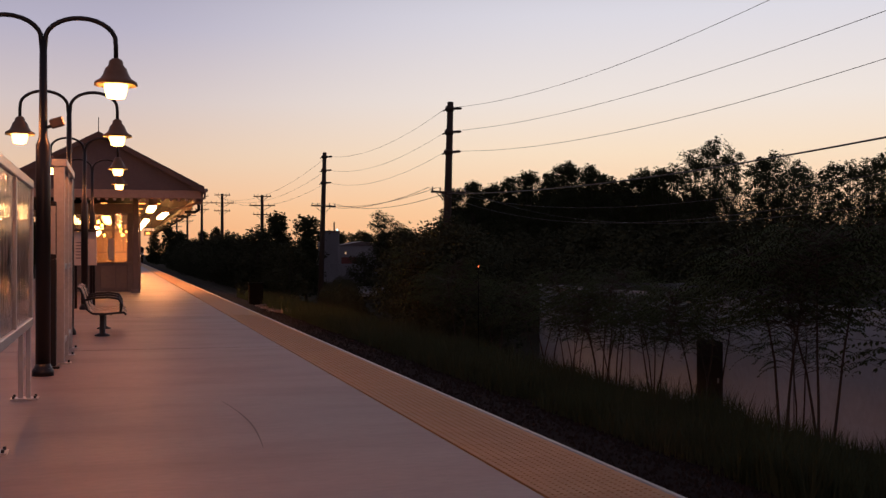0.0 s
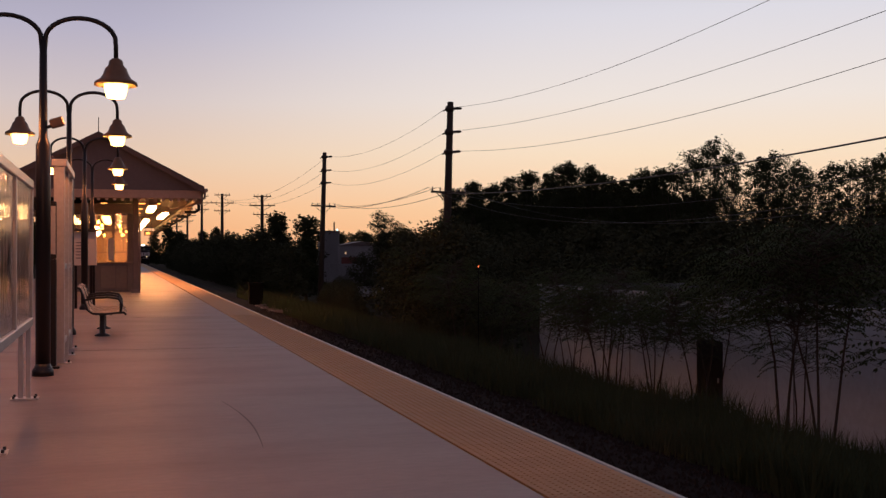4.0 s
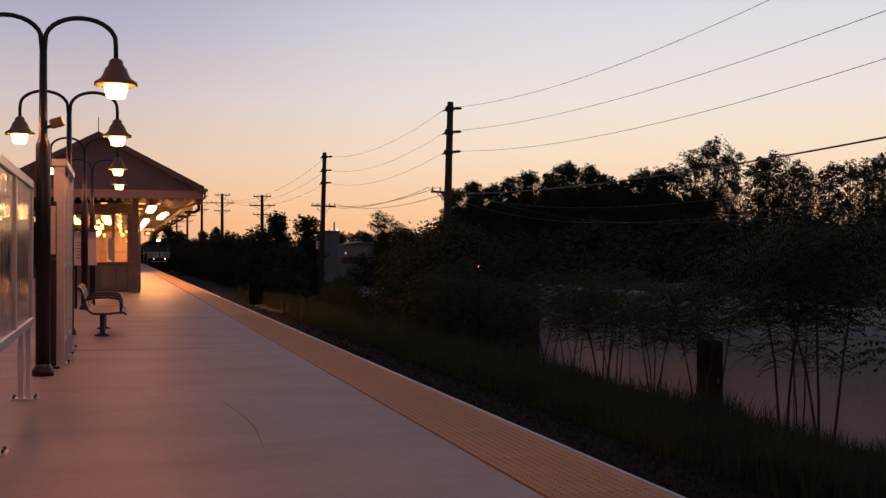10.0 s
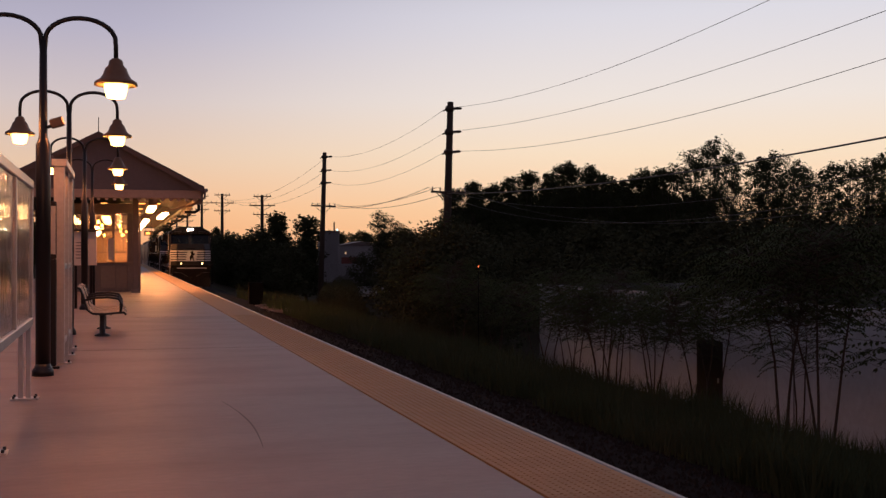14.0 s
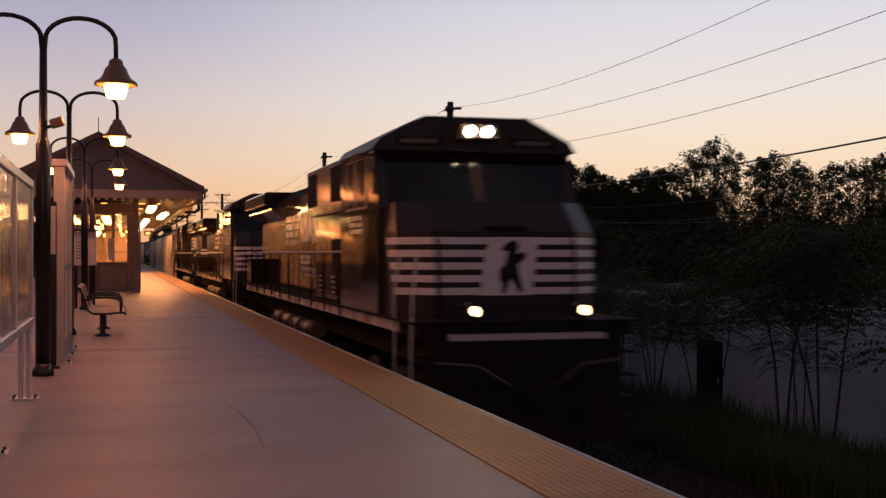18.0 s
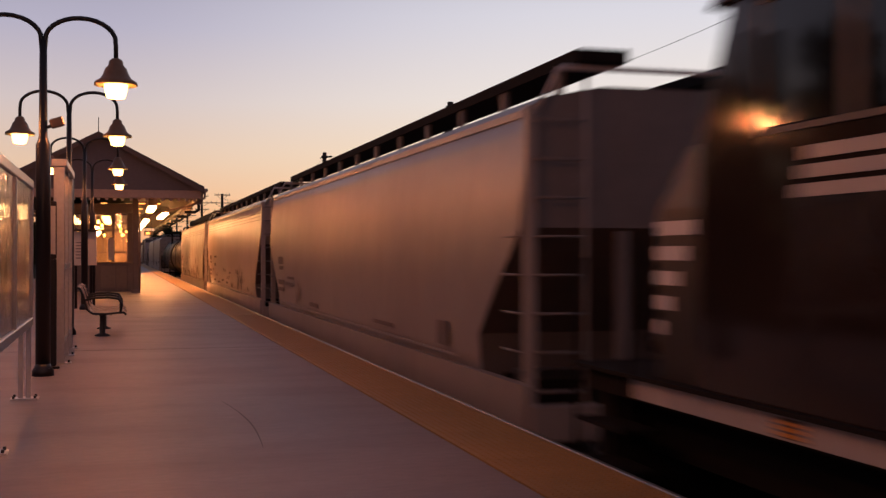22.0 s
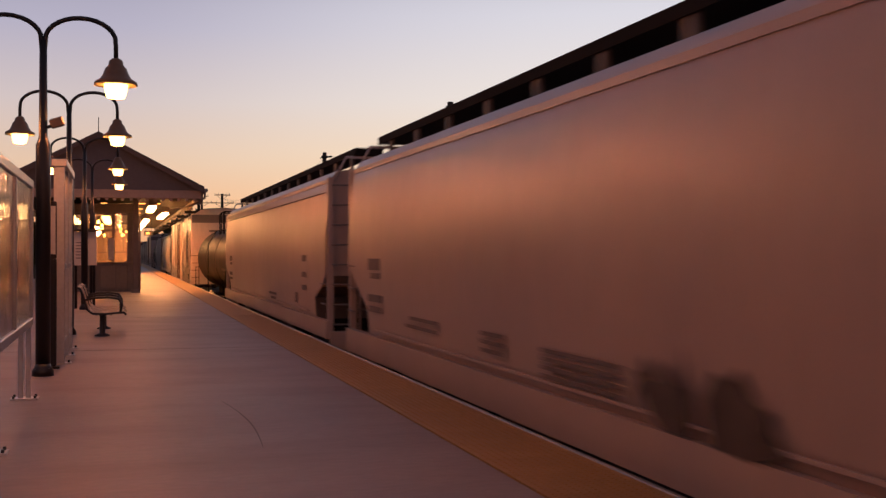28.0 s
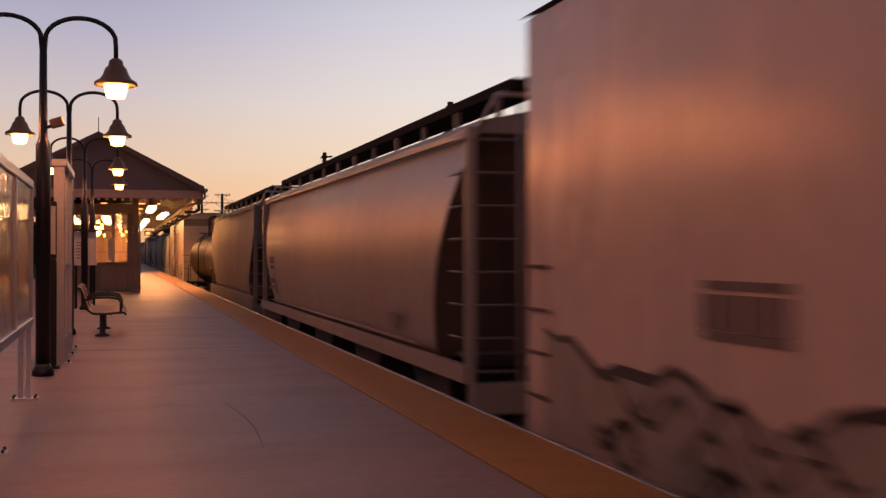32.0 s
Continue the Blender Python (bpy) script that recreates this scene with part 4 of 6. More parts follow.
def build_plants():
    tall = [build_tree("tall_tree", 10 + k, 14.0, 3.7, 40000, 0.1, LEAF_FAR, "tall dark broadleaf tree in the wood edge", 0.05, 0.25, 60, 0.8, 0.3) for k in range(4)]
    airy = [build_tree("tall_tree", 24 + k, 14.0, 3.1, 20000, 0.09, LEAF_FAR, "tall open-crowned tree with sky between its branches", 0.05, 0.22, 64, 0.8, 0.1) for k in range(3)]
    back = [build_tree("tall_tree", 10 + k, 14.0, 4.4, 4200, 0.4, LEAF_FAR, "tall dark broadleaf tree in the wood edge", 0.06, 0.25, 48) for k in range(2)]
    # wood edge behind the low building; spots and heights fitted to the camera's skyline
    xs = [(158.0, 14.4), (149.0, 14.8), (140.4, 14.0), (133.3, 14.4), (126.8, 14.8), (120.7, 14.1), (114.8, 14.8), (108.6, 14.1), (104.9, 12.9), (101.1, 12.1), (96.8, 12.8), (93.3, 12.7), (90.1, 12.8), (87.2, 13.8), (83.9, 14.5), (81.0, 13.3), (76.6, 12.3), (74.7, 12.6), (72.1, 11.7), (70.2, 11.0), (68.2, 11.3), (65.7, 11.2), (63.5, 11.2), (61.9, 11.6), (59.8, 11.6), (57.3, 10.9), (54.5, 11.0)]
    spots, deep = [], []
    rr = random.Random(3)
    for i, (y, h) in enumerate(xs):
        spots.append((45.0 + 0.6 * rr.random(), y, -3.7, h / 14.2))
        deep.append((51 + 2 * rr.random(), y * 1.13 + 1, -3.7, h / 14.0 * (0.58 if y < 80 else 0.52 if y < 92 else 0.88)))
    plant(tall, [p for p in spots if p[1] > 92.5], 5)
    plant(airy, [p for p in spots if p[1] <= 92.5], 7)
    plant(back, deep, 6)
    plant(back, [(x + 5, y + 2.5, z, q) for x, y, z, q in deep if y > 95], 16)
    # low growth under the wood edge
    bush = [build_tree("bush", 40 + k, 4.4, 2.6, 4000, 0.115, LEAF_BUSH, "dense dark bush along the railway", 0.08, 0.08, 24) for k in range(3)]
    near = [build_tree("bush", 50 + k, 4.4, 2.6, 9000, 0.07, LEAF_BUSH, "leafy scrub bush beside the track", 0.06, 0.06, 30) for k in range(3)]
    spots = []
    for k in range(30):
        spots.append((30 + 9 * rr.random(), 26 + 4.2 * k + 2 * rr.random(), -3.7, 0.9 + 0.6 * rr.random()))
    for k in range(26):
        y = 62 + 7 * k
        spots.append((13.5 + 2.5 * rr.random(), y, -3.0, 1.15 + 0.35 * rr.random()))
        spots.append((19 + 8 * rr.random(), y + 3, -3.6, 1.1 + 0.4 * rr.random()))
    for k in range(14):
        spots.append((11.5 + 2 * rr.random(), 120 + 13 * k, -2.3, 1.25 + 0.3 * rr.random()))
    for k in range(17):
        spots.append((39.5 + 3 * rr.random(), 54 + 5 * k, -3.7, 1.55 + 0.3 * rr.random()))
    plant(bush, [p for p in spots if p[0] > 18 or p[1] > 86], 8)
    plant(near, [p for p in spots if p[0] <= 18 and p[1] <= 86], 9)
    for k in range(9):
        spots.append((14.0 + 3 * rr.random(), 49 + 2.2 * k, -3.4, 1.15 + 0.3 * rr.random()))
    plant(near, spots[-9:], 18)
    plant(near, [(15.4, 47.6, -3.3, 0.5), (13.2, 47.0, -2.7, 0.36)], 43)
    mid = [build_tree("tall_tree", 70, 9.0, 3.0, 9000, 0.15, LEAF_FAR, "dark tree rising over the bushes", 0.12, 0.16, 36)]
    plant(mid, [(16.5, 128, -3.0, 1.0), (17.5, 135, -3.0, 0.92), (18.2, 118, -3.2, 0.95), (33, 118, -3.6, 0.98), (36, 124, -3.6, 1.0), (40, 120, -3.6, 0.95), (30, 150, -3.6, 0.9),
                (12, 240, -2.5, 0.9), (12.2, 262, -2.5, 1.0), (50, 180, -3.6, 1.0), (62, 190, -3.6, 1.0), (72, 200, -3.6, 1.1)], 4)
    plant(mid, [(47.5, 258, -3.6, 1.1), (53, 262, -3.6, 1.15), (58, 258, -3.6, 1.1), (63.5, 261, -3.6, 1.18), (68.5, 258, -3.6, 1.16), (74, 262, -3.6, 1.2), (45.5, 246, -3.6, 1.02), (48.5, 249, -3.6, 1.06), (51.5, 246, -3.6, 1.0), (55, 249, -3.6, 1.06), (59, 247, -3.6, 1.02), (62, 249, -3.6, 1.08)], 44, False)
    layered = [build_tree("tall_tree", 92, 9.4, 3.0, 6000, 0.1, LEAF_FAR, "spreading tree with flat layered branches", 0.5, 0.14, 28, 0.3)]
    plant(layered, [(26.4, 120, -3.6, 0.98), (29.2, 124, -3.6, 0.88)], 45, False)
    drop(layered)
    # added out of view left and behind: trees that block sky light and reflections
    side = [(-25 - 7 * rr.random(), -46 + 7.2 * k, -2.6, 0.88 + 0.25 * rr.random()) for k in range(40)]
    side += [(-24 + 7.5 * k, -48 - 4 * rr.random(), -3.0, 0.55 + 0.2 * rr.random()) for k in range(11)]
    plant(back, side, 31)
    plant(near, [(12.2 + 2.2 * rr.random(), 33 + 1.9 * k, -3.0, 0.36 + 0.14 * rr.random()) for k in range(6, 10)], 37)
    # low bushes set along the camera's bearing to the grey tower
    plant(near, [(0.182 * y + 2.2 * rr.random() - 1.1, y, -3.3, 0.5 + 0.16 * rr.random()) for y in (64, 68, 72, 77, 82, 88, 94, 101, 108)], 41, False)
    # far woods closing the view down the line
    far = [(x + 2 * rr.random(), 400 + 60 * rr.random(), -3.0, 0.8 + 0.25 * rr.random()) for x in (-44, -36, -28, -21, -15, -9, -4, 11, 16, 21, 27, 33, 40, 48, 57, 66, 76, 88, 100)]
    plant(back, far, 14)
    drop(tall + airy + back + near + bush + mid)


build_plants()


def build_sapling(seed, h, r, stems, leaves, label, low=0.62):
    """A slim many-stemmed tree with drooping feathered leaves."""
    t = thing("small_tree", Matrix.Identity(4), label, "tree")
    rr = random.Random(seed)
    bm, v, f = B(), [], []
    for s in range(stems):
        a = s * 6.283 / stems + rr.random()
        bend, tall = 0.5 + 0.6 * rr.random(), h * (0.8 + 0.18 * rr.random())
        line = []
        for i in range(7):
            g = i / 6
            out = 0.14 + r * 0.42 * g ** (1 + bend)
            line.append(Vector((out * math.cos(a + 0.5 * g) + 0.05 * (rr.random() - 0.5), out * math.sin(a + 0.5 * g) + 0.05 * (rr.random() - 0.5), -0.2 + (tall + 0.2) * g)))
        for i, (p, q) in enumerate(zip(line, line[1:])):
            rod(bm, p, q, 0.033 - 0.004 * i, 0.029 - 0.004 * i, seg=6, caps=False)
        for _ in range(leaves // stems):
            q = min(6 * (low + (1 - low) * rr.random() ** 0.8), 5.99)
            p = line[int(q)].lerp(line[int(q) + 1], q % 1)
            b, ln = rr.random() * 6.283, 0.42 + 0.4 * rr.random()
            ahead, side = Vector((math.cos(b), math.sin(b), 0)), Vector((-math.sin(b), math.cos(b), 0))
            start = p + ahead * (0.12 + r * 0.5 * rr.random() ** 0.7) + Vector((0, 0, 0.1 + 0.3 * rr.random()))
            rod(bm, p, start, 0.009, 0.004, seg=3, caps=False)
            # the leaf stalk arches over, with leaflets in pairs
            droop, tip = 0.3 + 0.5 * rr.random(), 0.25 * (rr.random() - 0.5)
            for i in range(10):
                g = i / 9
                c = start + ahead * ln * g + side * tip * g * g + Vector((0, 0, 0.14 * g - droop * ln * g * g))
                for w in (-1, 1):
                    long_ = (0.085 + 0.045 * rr.random()) * (1.1 - 0.5 * g)
                    e = c + side * w * long_ + ahead * 0.04 + Vector((0, 0, -0.03 - 0.05 * rr.random()))
                    m, o = (c + e) / 2, ahead * 0.02 + Vector((0, 0, 0.012 * (rr.random() - 0.5)))
                    k = len(v)
                    v += [tuple(c), tuple(m + o), tuple(e), tuple(m - o)]
                    f.append((k, k + 1, k + 2, k + 3))
    part("trunk", bm, BARK, t)
    part("crown", raw_mesh("small_tree_crown", v, f, LEAF), None, t)
    return t


def build_saplings():
    kinds = [build_sapling(60 + k, 4.6, 1.8, 2 + k % 2, 280, "slim young tree with drooping feathered leaves") for k in range(3)]
    spots = [(12.0, 19.4, -2.45, 1.0), (12.3, 18.6, -2.5, 1.0), (12.8, 24.3, -2.6, 0.72), (13.2, 27.3, -2.7, 0.75),
             (13.3, 31.0, -2.7, 0.8), (13.4, 33.2, -2.8, 0.8),  (12.4, 42.5, -2.6, 0.75), (13.0, 46.5, -2.7, 0.85), (12.6, 50.5, -2.6, 0.9),
             (11.8, 55.5, -2.4, 0.85)]
    plant(kinds, spots, 21)
    full = [build_sapling(80 + k, 4.3, 2.3, 2 + k % 2, 165, "broad young tree with feathered leaves by the pale building", 0.5) for k in range(3)]
    plant(full, [(16.3, 18.4, -3.5, 1.3), (16.5, 21.6, -3.5, 1.2), (16.4, 25.8, -3.5, 1.0), (16.6, 30.6, -3.5, 0.95), (16.4, 34.2, -3.5, 0.95), (16.2, 37.8, -3.4, 0.95), (15.6, 41.5, -3.3, 0.9),
                 (14.6, 33.0, -3.05, 0.78), (14.4, 36.4, -3.0, 0.76), (14.6, 39.8, -3.05, 0.78), (14.2, 43.4, -2.95, 0.8)], 23)
    drop(kinds + full)


build_saplings()


def build_grass():
    rng = np.random.default_rng(12)
    n = 70000
    y = 12 + 70 * rng.random(n) ** 1.5
    x = 7.75 + 8.3 * rng.random(n) ** 1.15
    clump = np.array([noise.noise(Vector((a * 0.6, b * 0.6, 0))) for a, b in zip(x, y)])
    keep = clump > -0.25
    x, y, clump = x[keep], y[keep], clump[keep]
    z = np.array([ground_z(a) for a in x]) - 0.05
    h = (0.36 + 0.56 * rng.random(len(x))) * (0.8 + clump)
    a = rng.random(len(x)) * 6.283
    w = 0.008 + 0.008 * rng.random(len(x))
    lean = (rng.random((len(x), 2)) - 0.5) * h[:, None] * 0.7
    dx, dy = np.cos(a) * w, np.sin(a) * w
    p0 = np.stack([x - dx, y - dy, z], 1)
    p1 = np.stack([x + dx, y + dy, z], 1)
    m0 = np.stack([x + dx * 0.7 + lean[:, 0] * 0.4, y + dy * 0.7 + lean[:, 1] * 0.4, z + h * 0.6], 1)
    m1 = np.stack([x - dx * 0.7 + lean[:, 0] * 0.4, y - dy * 0.7 + lean[:, 1] * 0.4, z + h * 0.6], 1)
    tip = np.stack([x + lean[:, 0], y + lean[:, 1], z + h], 1)
    v = np.stack([p0, p1, m0, m1, tip], 1).reshape(-1, 3)
    k = np.arange(len(x)) * 5
    f = np.stack([k, k + 1, k + 2, k + 3], 1).tolist() + np.stack([k + 3, k + 2, k + 4], 1).tolist()
    tagged(new("grass", raw_mesh("grass", v.tolist(), f, GRASS)), "long unmown grass and weeds on the embankment", "grass", kind="stuff")


build_grass()


# ---- the train: locomotives and cars, built with the front coupler at y = 0, rail top at z = 0 ----
SPEED, T_FRONT, Y_REF = 18.0, 18.855, -0.92
TRAIN = []          # (thing, metres behind the train's front, reversed)
LOCO_BLACK = mat("loco_black", (0.026, 0.0175, 0.0145), 0.07, 0.0, spec=0.36, scale=9, stain=0.35, stain_scale=0.9, bump=0.02, wave=0.9, tint=(0.034, 0.025, 0.021))
WHITE_STRIPE = mat("white_stripe", (0.5, 0.46, 0.45), 0.28, scale=10, stain=0.3, stain_scale=2, bump=0.03)
SCREEN = mat("radiator_screen", (0.016, 0.015, 0.015), 0.7, spec=0.3, scale=30, bump=0.2)
CABINET_BLACK = mat("cabinet_black", (0.02, 0.014, 0.012), 0.17, spec=0.2, scale=9, stain=0.4, stain_scale=0.9, bump=0.03, wave=0.9, tint=(0.03, 0.022, 0.018))
AMBER = mat("amber_reflector", (0.85, 0.36, 0.05), 0.25, spec=0.8, bump=0.0)
# brighter copy of the stripe white; stronger light on the nose in its colour
NOSE_WHITE_LIT = mat("nose_white_lit", (0.78, 0.72, 0.7), 0.45, scale=10, stain=0.3, stain_scale=2, bump=0.03)
FRONT_BLACK = mat("front_black", (0.022, 0.016, 0.014), 0.42, spec=0.3, scale=9, stain=0.4, stain_scale=1.2, bump=0.05, tint=(0.05, 0.035, 0.028))
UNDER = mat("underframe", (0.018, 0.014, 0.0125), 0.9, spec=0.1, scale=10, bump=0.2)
DARK_GLASS = mat("cab_glass", (0.006, 0.006, 0.006), 0.06, 0.0, spec=0.35, bump=0.0)
HEAD = glow("headlight", (1.0, 0.84, 0.58), 300.0)
DITCH = glow("ditch_light", (1.0, 0.68, 0.3), 7.0)
HOP_A = mat("hopper_grey", (0.33, 0.28, 0.255), 0.38, wave=1.4, scale=7, stain=0.35, stain_scale=0.5, bump=0.05, stretch=(1, 1, 0.35), tint=(0.25, 0.19, 0.16))
HOP_B = mat("hopper_tan", (0.45, 0.355, 0.31), 0.31, wave=1.8, scale=7, stain=0.45, stain_scale=0.4, bump=0.05, stretch=(1, 1, 0.35), tint=(0.26, 0.19, 0.15))
HOP_C = mat("hopper_pale", (0.475, 0.352, 0.3), 0.35, wave=1.2, scale=7, stain=0.25, stain_scale=0.4, bump=0.04, stretch=(1, 1, 0.3), tint=(0.33, 0.26, 0.22))
HOP_F = mat("hopper_brown_grey", (0.33, 0.295, 0.28), 0.48, wave=1.6, scale=5, var=0.22, stain=0.75, stain_scale=1.2, bump=0.06, stretch=(1, 0.7, 0.8), tint=(0.2, 0.155, 0.14))
HOP_E = mat("hopper_end_shade", (0.12, 0.087, 0.074), 0.7, scale=7, stain=0.35, bump=0.05)
# dark hopper parts; also carries the shade of an end face in its colour
HOP_D = mat("hopper_dark_and_shade", (0.2, 0.17, 0.16), 0.6, scale=7, stain=0.35, bump=0.05)
TANK_BLACK = mat("tank_black", (0.0105, 0.0078, 0.007), 0.48, spec=0.06, scale=6, stain=0.4, stain_scale=0.6, bump=0.05, tint=(0.025, 0.017, 0.015))
BOX_WHITE = mat("boxcar_white", (0.64, 0.49, 0.425), 0.27, scale=8, stain=0.3, stain_scale=0.5, bump=0.03, wave=2.2, stretch=(1, 1, 0.3), tint=(0.34, 0.25, 0.2))
PLATE = mat("faded_stencil", (0.115, 0.09, 0.083), 0.7, stain=0.5, bump=0.0)
RUST_STAIN = mat("rust_stain", (0.19, 0.14, 0.12), 0.8, stain=0.7, stain_scale=2.5, bump=0.0, tint=(0.28, 0.235, 0.22))
EMBLEM = mat("emblem_dark", (0.035, 0.03, 0.03), 0.5, var=0.4, scale=5, stain=0.8, stain_scale=3, bump=0.0, tint=(0.1, 0.08, 0.07))
OVERSPRAY = mat("grey_overspray", (0.33, 0.275, 0.25), 0.6, stain=0.5, stain_scale=1.5, bump=0.0)
FADED = mat("faded_paint", (0.22, 0.165, 0.14), 0.7, var=0.4, scale=6, stain=0.7, stain_scale=3, bump=0.0, tint=(0.32, 0.26, 0.23))
EMBLEM_FIELD = mat("emblem_field", (0.36, 0.29, 0.26), 0.5, var=0.4, scale=4, stain=0.8, stain_scale=3, bump=0.0, tint=(0.08, 0.07, 0.07))
DARK_MARK = mat("dark_brown_paint", (0.07, 0.05, 0.04), 0.6, var=0.4, scale=5, stain=0.6, stain_scale=3, bump=0.0, tint=(0.16, 0.11, 0.09))
RUST = mat("rust", (0.16, 0.085, 0.055), 0.8, scale=12, bump=0.1)
STENCIL = mat("stencil_grey", (0.16, 0.12, 0.11), 0.7, bump=0.0)
BLUE = mat("emblem_blue", (0.03, 0.034, 0.065), 0.6, bump=0.0)


GREY_TANK = mat("air_tank_grey", (0.1, 0.08, 0.07), 0.45, 0.1, scale=8, bump=0.04)


def build_truck(parent, y, axles=2, base=1.78):
    tr = part("truck", box(B(), -1.05, 1.05, y - base * (axles - 1) / 2 - 0.35, y + base * (axles - 1) / 2 + 0.35, 0.42, 0.62, 0.03), UNDER, parent)
    for k in range(axles):
        yy = y + (k - (axles - 1) / 2) * base
        for s in (-1, 1):
            part("wheel", lathe_x(0.46, yy, s), RAIL, tr)
        for s in (-1, 1):
            bx("axle_box", (s * 1.08 - 0.1, s * 1.08 + 0.1, yy - 0.16, yy + 0.16, 0.34, 0.66), UNDER, tr, bevel=0.02)
    return tr


def lathe_x(r, y, s):
    return rod(B(), (s * 0.70, y, r), (s * 0.83, y, r), r, seg=20)


def build_coupler(parent, y, d):
    bx("coupler", (-0.12, 0.12, min(y, y + d * 0.75), max(y, y + d * 0.75), 0.72, 0.98), UNDER, parent, bevel=0.03)


def flip(s, a, b):
    """The marks read the same way round on both sides."""
    return (a + 0.12, b + 0.12) if s < 0 else (28.18 - b, 28.18 - a)


def build_loco(lit, stripe=1.7, rad=16.5):
    t = thing("locomotive", pose(0, 0, 0), "black diesel freight locomotive with white nose stripes", "locomotive", "locomotives")
    L = 22.3
    build_coupler(t, 0.5, 1)
    build_coupler(t, L, -1)
    for y in (4.3, L - 4.3):
        build_truck(t, y, 3, 1.95)
    # frame, walkway and its painted edge
    bx("frame", (-1.0, 1.0, 0.75, L - 0.75, 1.12, 1.598), UNDER, t)
    bx("side_sill", (-1.44, 1.44, 0.75, L - 0.75, 1.6, 1.77), UNDER, t)
    for s in (-1, 1):
        bx("sill_stripe", (s * 1.452 - 0.012, s * 1.452 + 0.012, stripe, L - 1.7, 1.62, 1.76), WHITE_STRIPE, t, "white reflective sill stripe")
        # amber plates; the lamp reflection that brightens them is put into their colour
        for y in (3.6, 10.8, 18.1):
            rf = bx("reflector", (s * 1.47 - 0.004, s * 1.47 + 0.004, y, y + 0.26, 1.635, 1.745), RUST, t, "amber side reflector")
            for k in range(3):
                bx("reflector_strip", (s * 1.477 - 0.003, s * 1.477 + 0.003, y + 0.01, y + 0.25, 1.645 + 0.034 * k, 1.665 + 0.034 * k), AMBER, rf)
    bx("walkway", (-1.54, 1.54, 0.7, L - 0.7, 1.772, 1.8), UNDER, t)
    part("fuel_tank", box(B(), -1.4, 1.4, 8.2, 14.2, 0.35, 0.92, 0.16, 2), UNDER, t, "rounded dark fuel tank")
    for s in (-1, 1):
        for y in (9.7, 11.15, 12.6, 14.05):
            at = part("air_tank", rod(B(), (s * 1.2, y, 1.12), (s * 1.2, y + 1.3, 1.12), 0.17, seg=14), GREY_TANK, t, "grey cylindrical air tank")
            for yy in (y + 0.25, y + 1.0):
                part("strap", rod(B(), (s * 1.2, yy, 1.12), (s * 1.2, yy + 0.05, 1.12), 0.178, seg=14), UNDER, at)
        part("air_pipe", tube(B(), [(s * 1.38, 7.6, 0.62), (s * 1.38, 14.3, 0.62)], 0.03, 6), GREY_TANK, t)
    # pilot, plough, steps
    part("pilot", extrude(B(), [(0.72, 1.62), (0.72, 0.9), (0.5, 0.25), (0.62, 0.25), (0.95, 0.9), (0.95, 1.62)], "x", -1.3, 1.3), UNDER, t)
    bx("pilot_stripe", (-1.05, 1.05, 0.69, 0.718, 1.56, 1.64), WHITE_STRIPE, t)
    for s in (-1, 1):
        for y in (0.75, L - 1.65):
            st = bx("step_well", (s * 1.42 - 0.1, s * 1.42 + 0.1, y, y + 0.9, 0.45, 0.52), UNDER, t)
            for z in (0.75, 1.05, 1.35):
                bx("step", (s * 1.38 - 0.14, s * 1.38 + 0.14, y + 0.05, y + 0.85, z, z + 0.03), UNDER, st)
            for yy in (y, y + 0.9):
                # far-side front rails take the dark paint: their shade put into colour
                part("grab_rail", tube(B(), [(s * 1.52, yy, 0.5), (s * 1.52, yy, 1.5), (s * 1.5, yy + (0.12 if yy > y else 0.0), 2.1), (s * 1.45, yy, 2.62)], 0.016, 6),
                     WHITE_STRIPE if y < 5 and s < 0 else UNDER, st)
    for x in (-0.62, -0.5, 0.5, 0.62):
        part("air_hose", tube(B(), [(x, 0.7, 1.05), (x * 1.03, 0.55, 0.95), (x * 1.05, 0.5, 0.7), (x * 0.95, 0.55, 0.5)], 0.025, 6), UNDER, t)
    for s in (-1, 1):
        part("uncoupling_lever", tube(B(), [(s * 1.25, 0.6, 1.3), (s * 0.7, 0.58, 1.25), (s * 0.3, 0.5, 1.0)], 0.016, 6), GREY_TANK, t)
        part("nose_grab", tube(B(), [(s * 0.95, 1.62, 1.75), (s * 0.95, 1.52, 1.85), (s * 0.95, 1.52, 2.75), (s * 0.95, 1.62, 2.85)], 0.018, 6), UNDER, t)
    # nose with chamfered corners
    def ring(w, c, y0, y1):
        return [(-w, y1), (-w, y0 + c), (-w + c, y0), (w - c, y0), (w, y0 + c), (w, y1)]
    bm = B()
    lo, hi = ring(1.42, 0.4, 1.62, 3.3), ring(1.36, 0.42, 1.95, 3.3)
    a = [bm.verts.new((x, y, 1.652)) for x, y in lo]
    b = [bm.verts.new((x, y, 2.95)) for x, y in lo]
    c = [bm.verts.new((x, y, 3.36)) for x, y in hi]
    for q0, q1 in ((a, b), (b, c)):
        for i in range(len(q0)):
            j = (i + 1) % len(q0)
            bm.faces.new((q0[i], q0[j], q1[j], q1[i]))
    bm.faces.new(c)
    bm.faces.new(a[::-1])
    nose = part("nose", bm, FRONT_BLACK, t, "low black nose with white stripes")
    for k in range(5):
        z = 2.1 + k * 0.168
        bm = B()
        out = ring(1.432, 0.404, 1.606, 2.12 + 0.11 * k)
        v = [[bm.verts.new((x, y, zz)) for x, y in out] for zz in (z, z + 0.095)]
        for i in range(len(out) - 1):
            bm.faces.new((v[0][i], v[0][i + 1], v[1][i + 1], v[1][i]))
        part("nose_stripe", bm, NOSE_WHITE_LIT, nose)
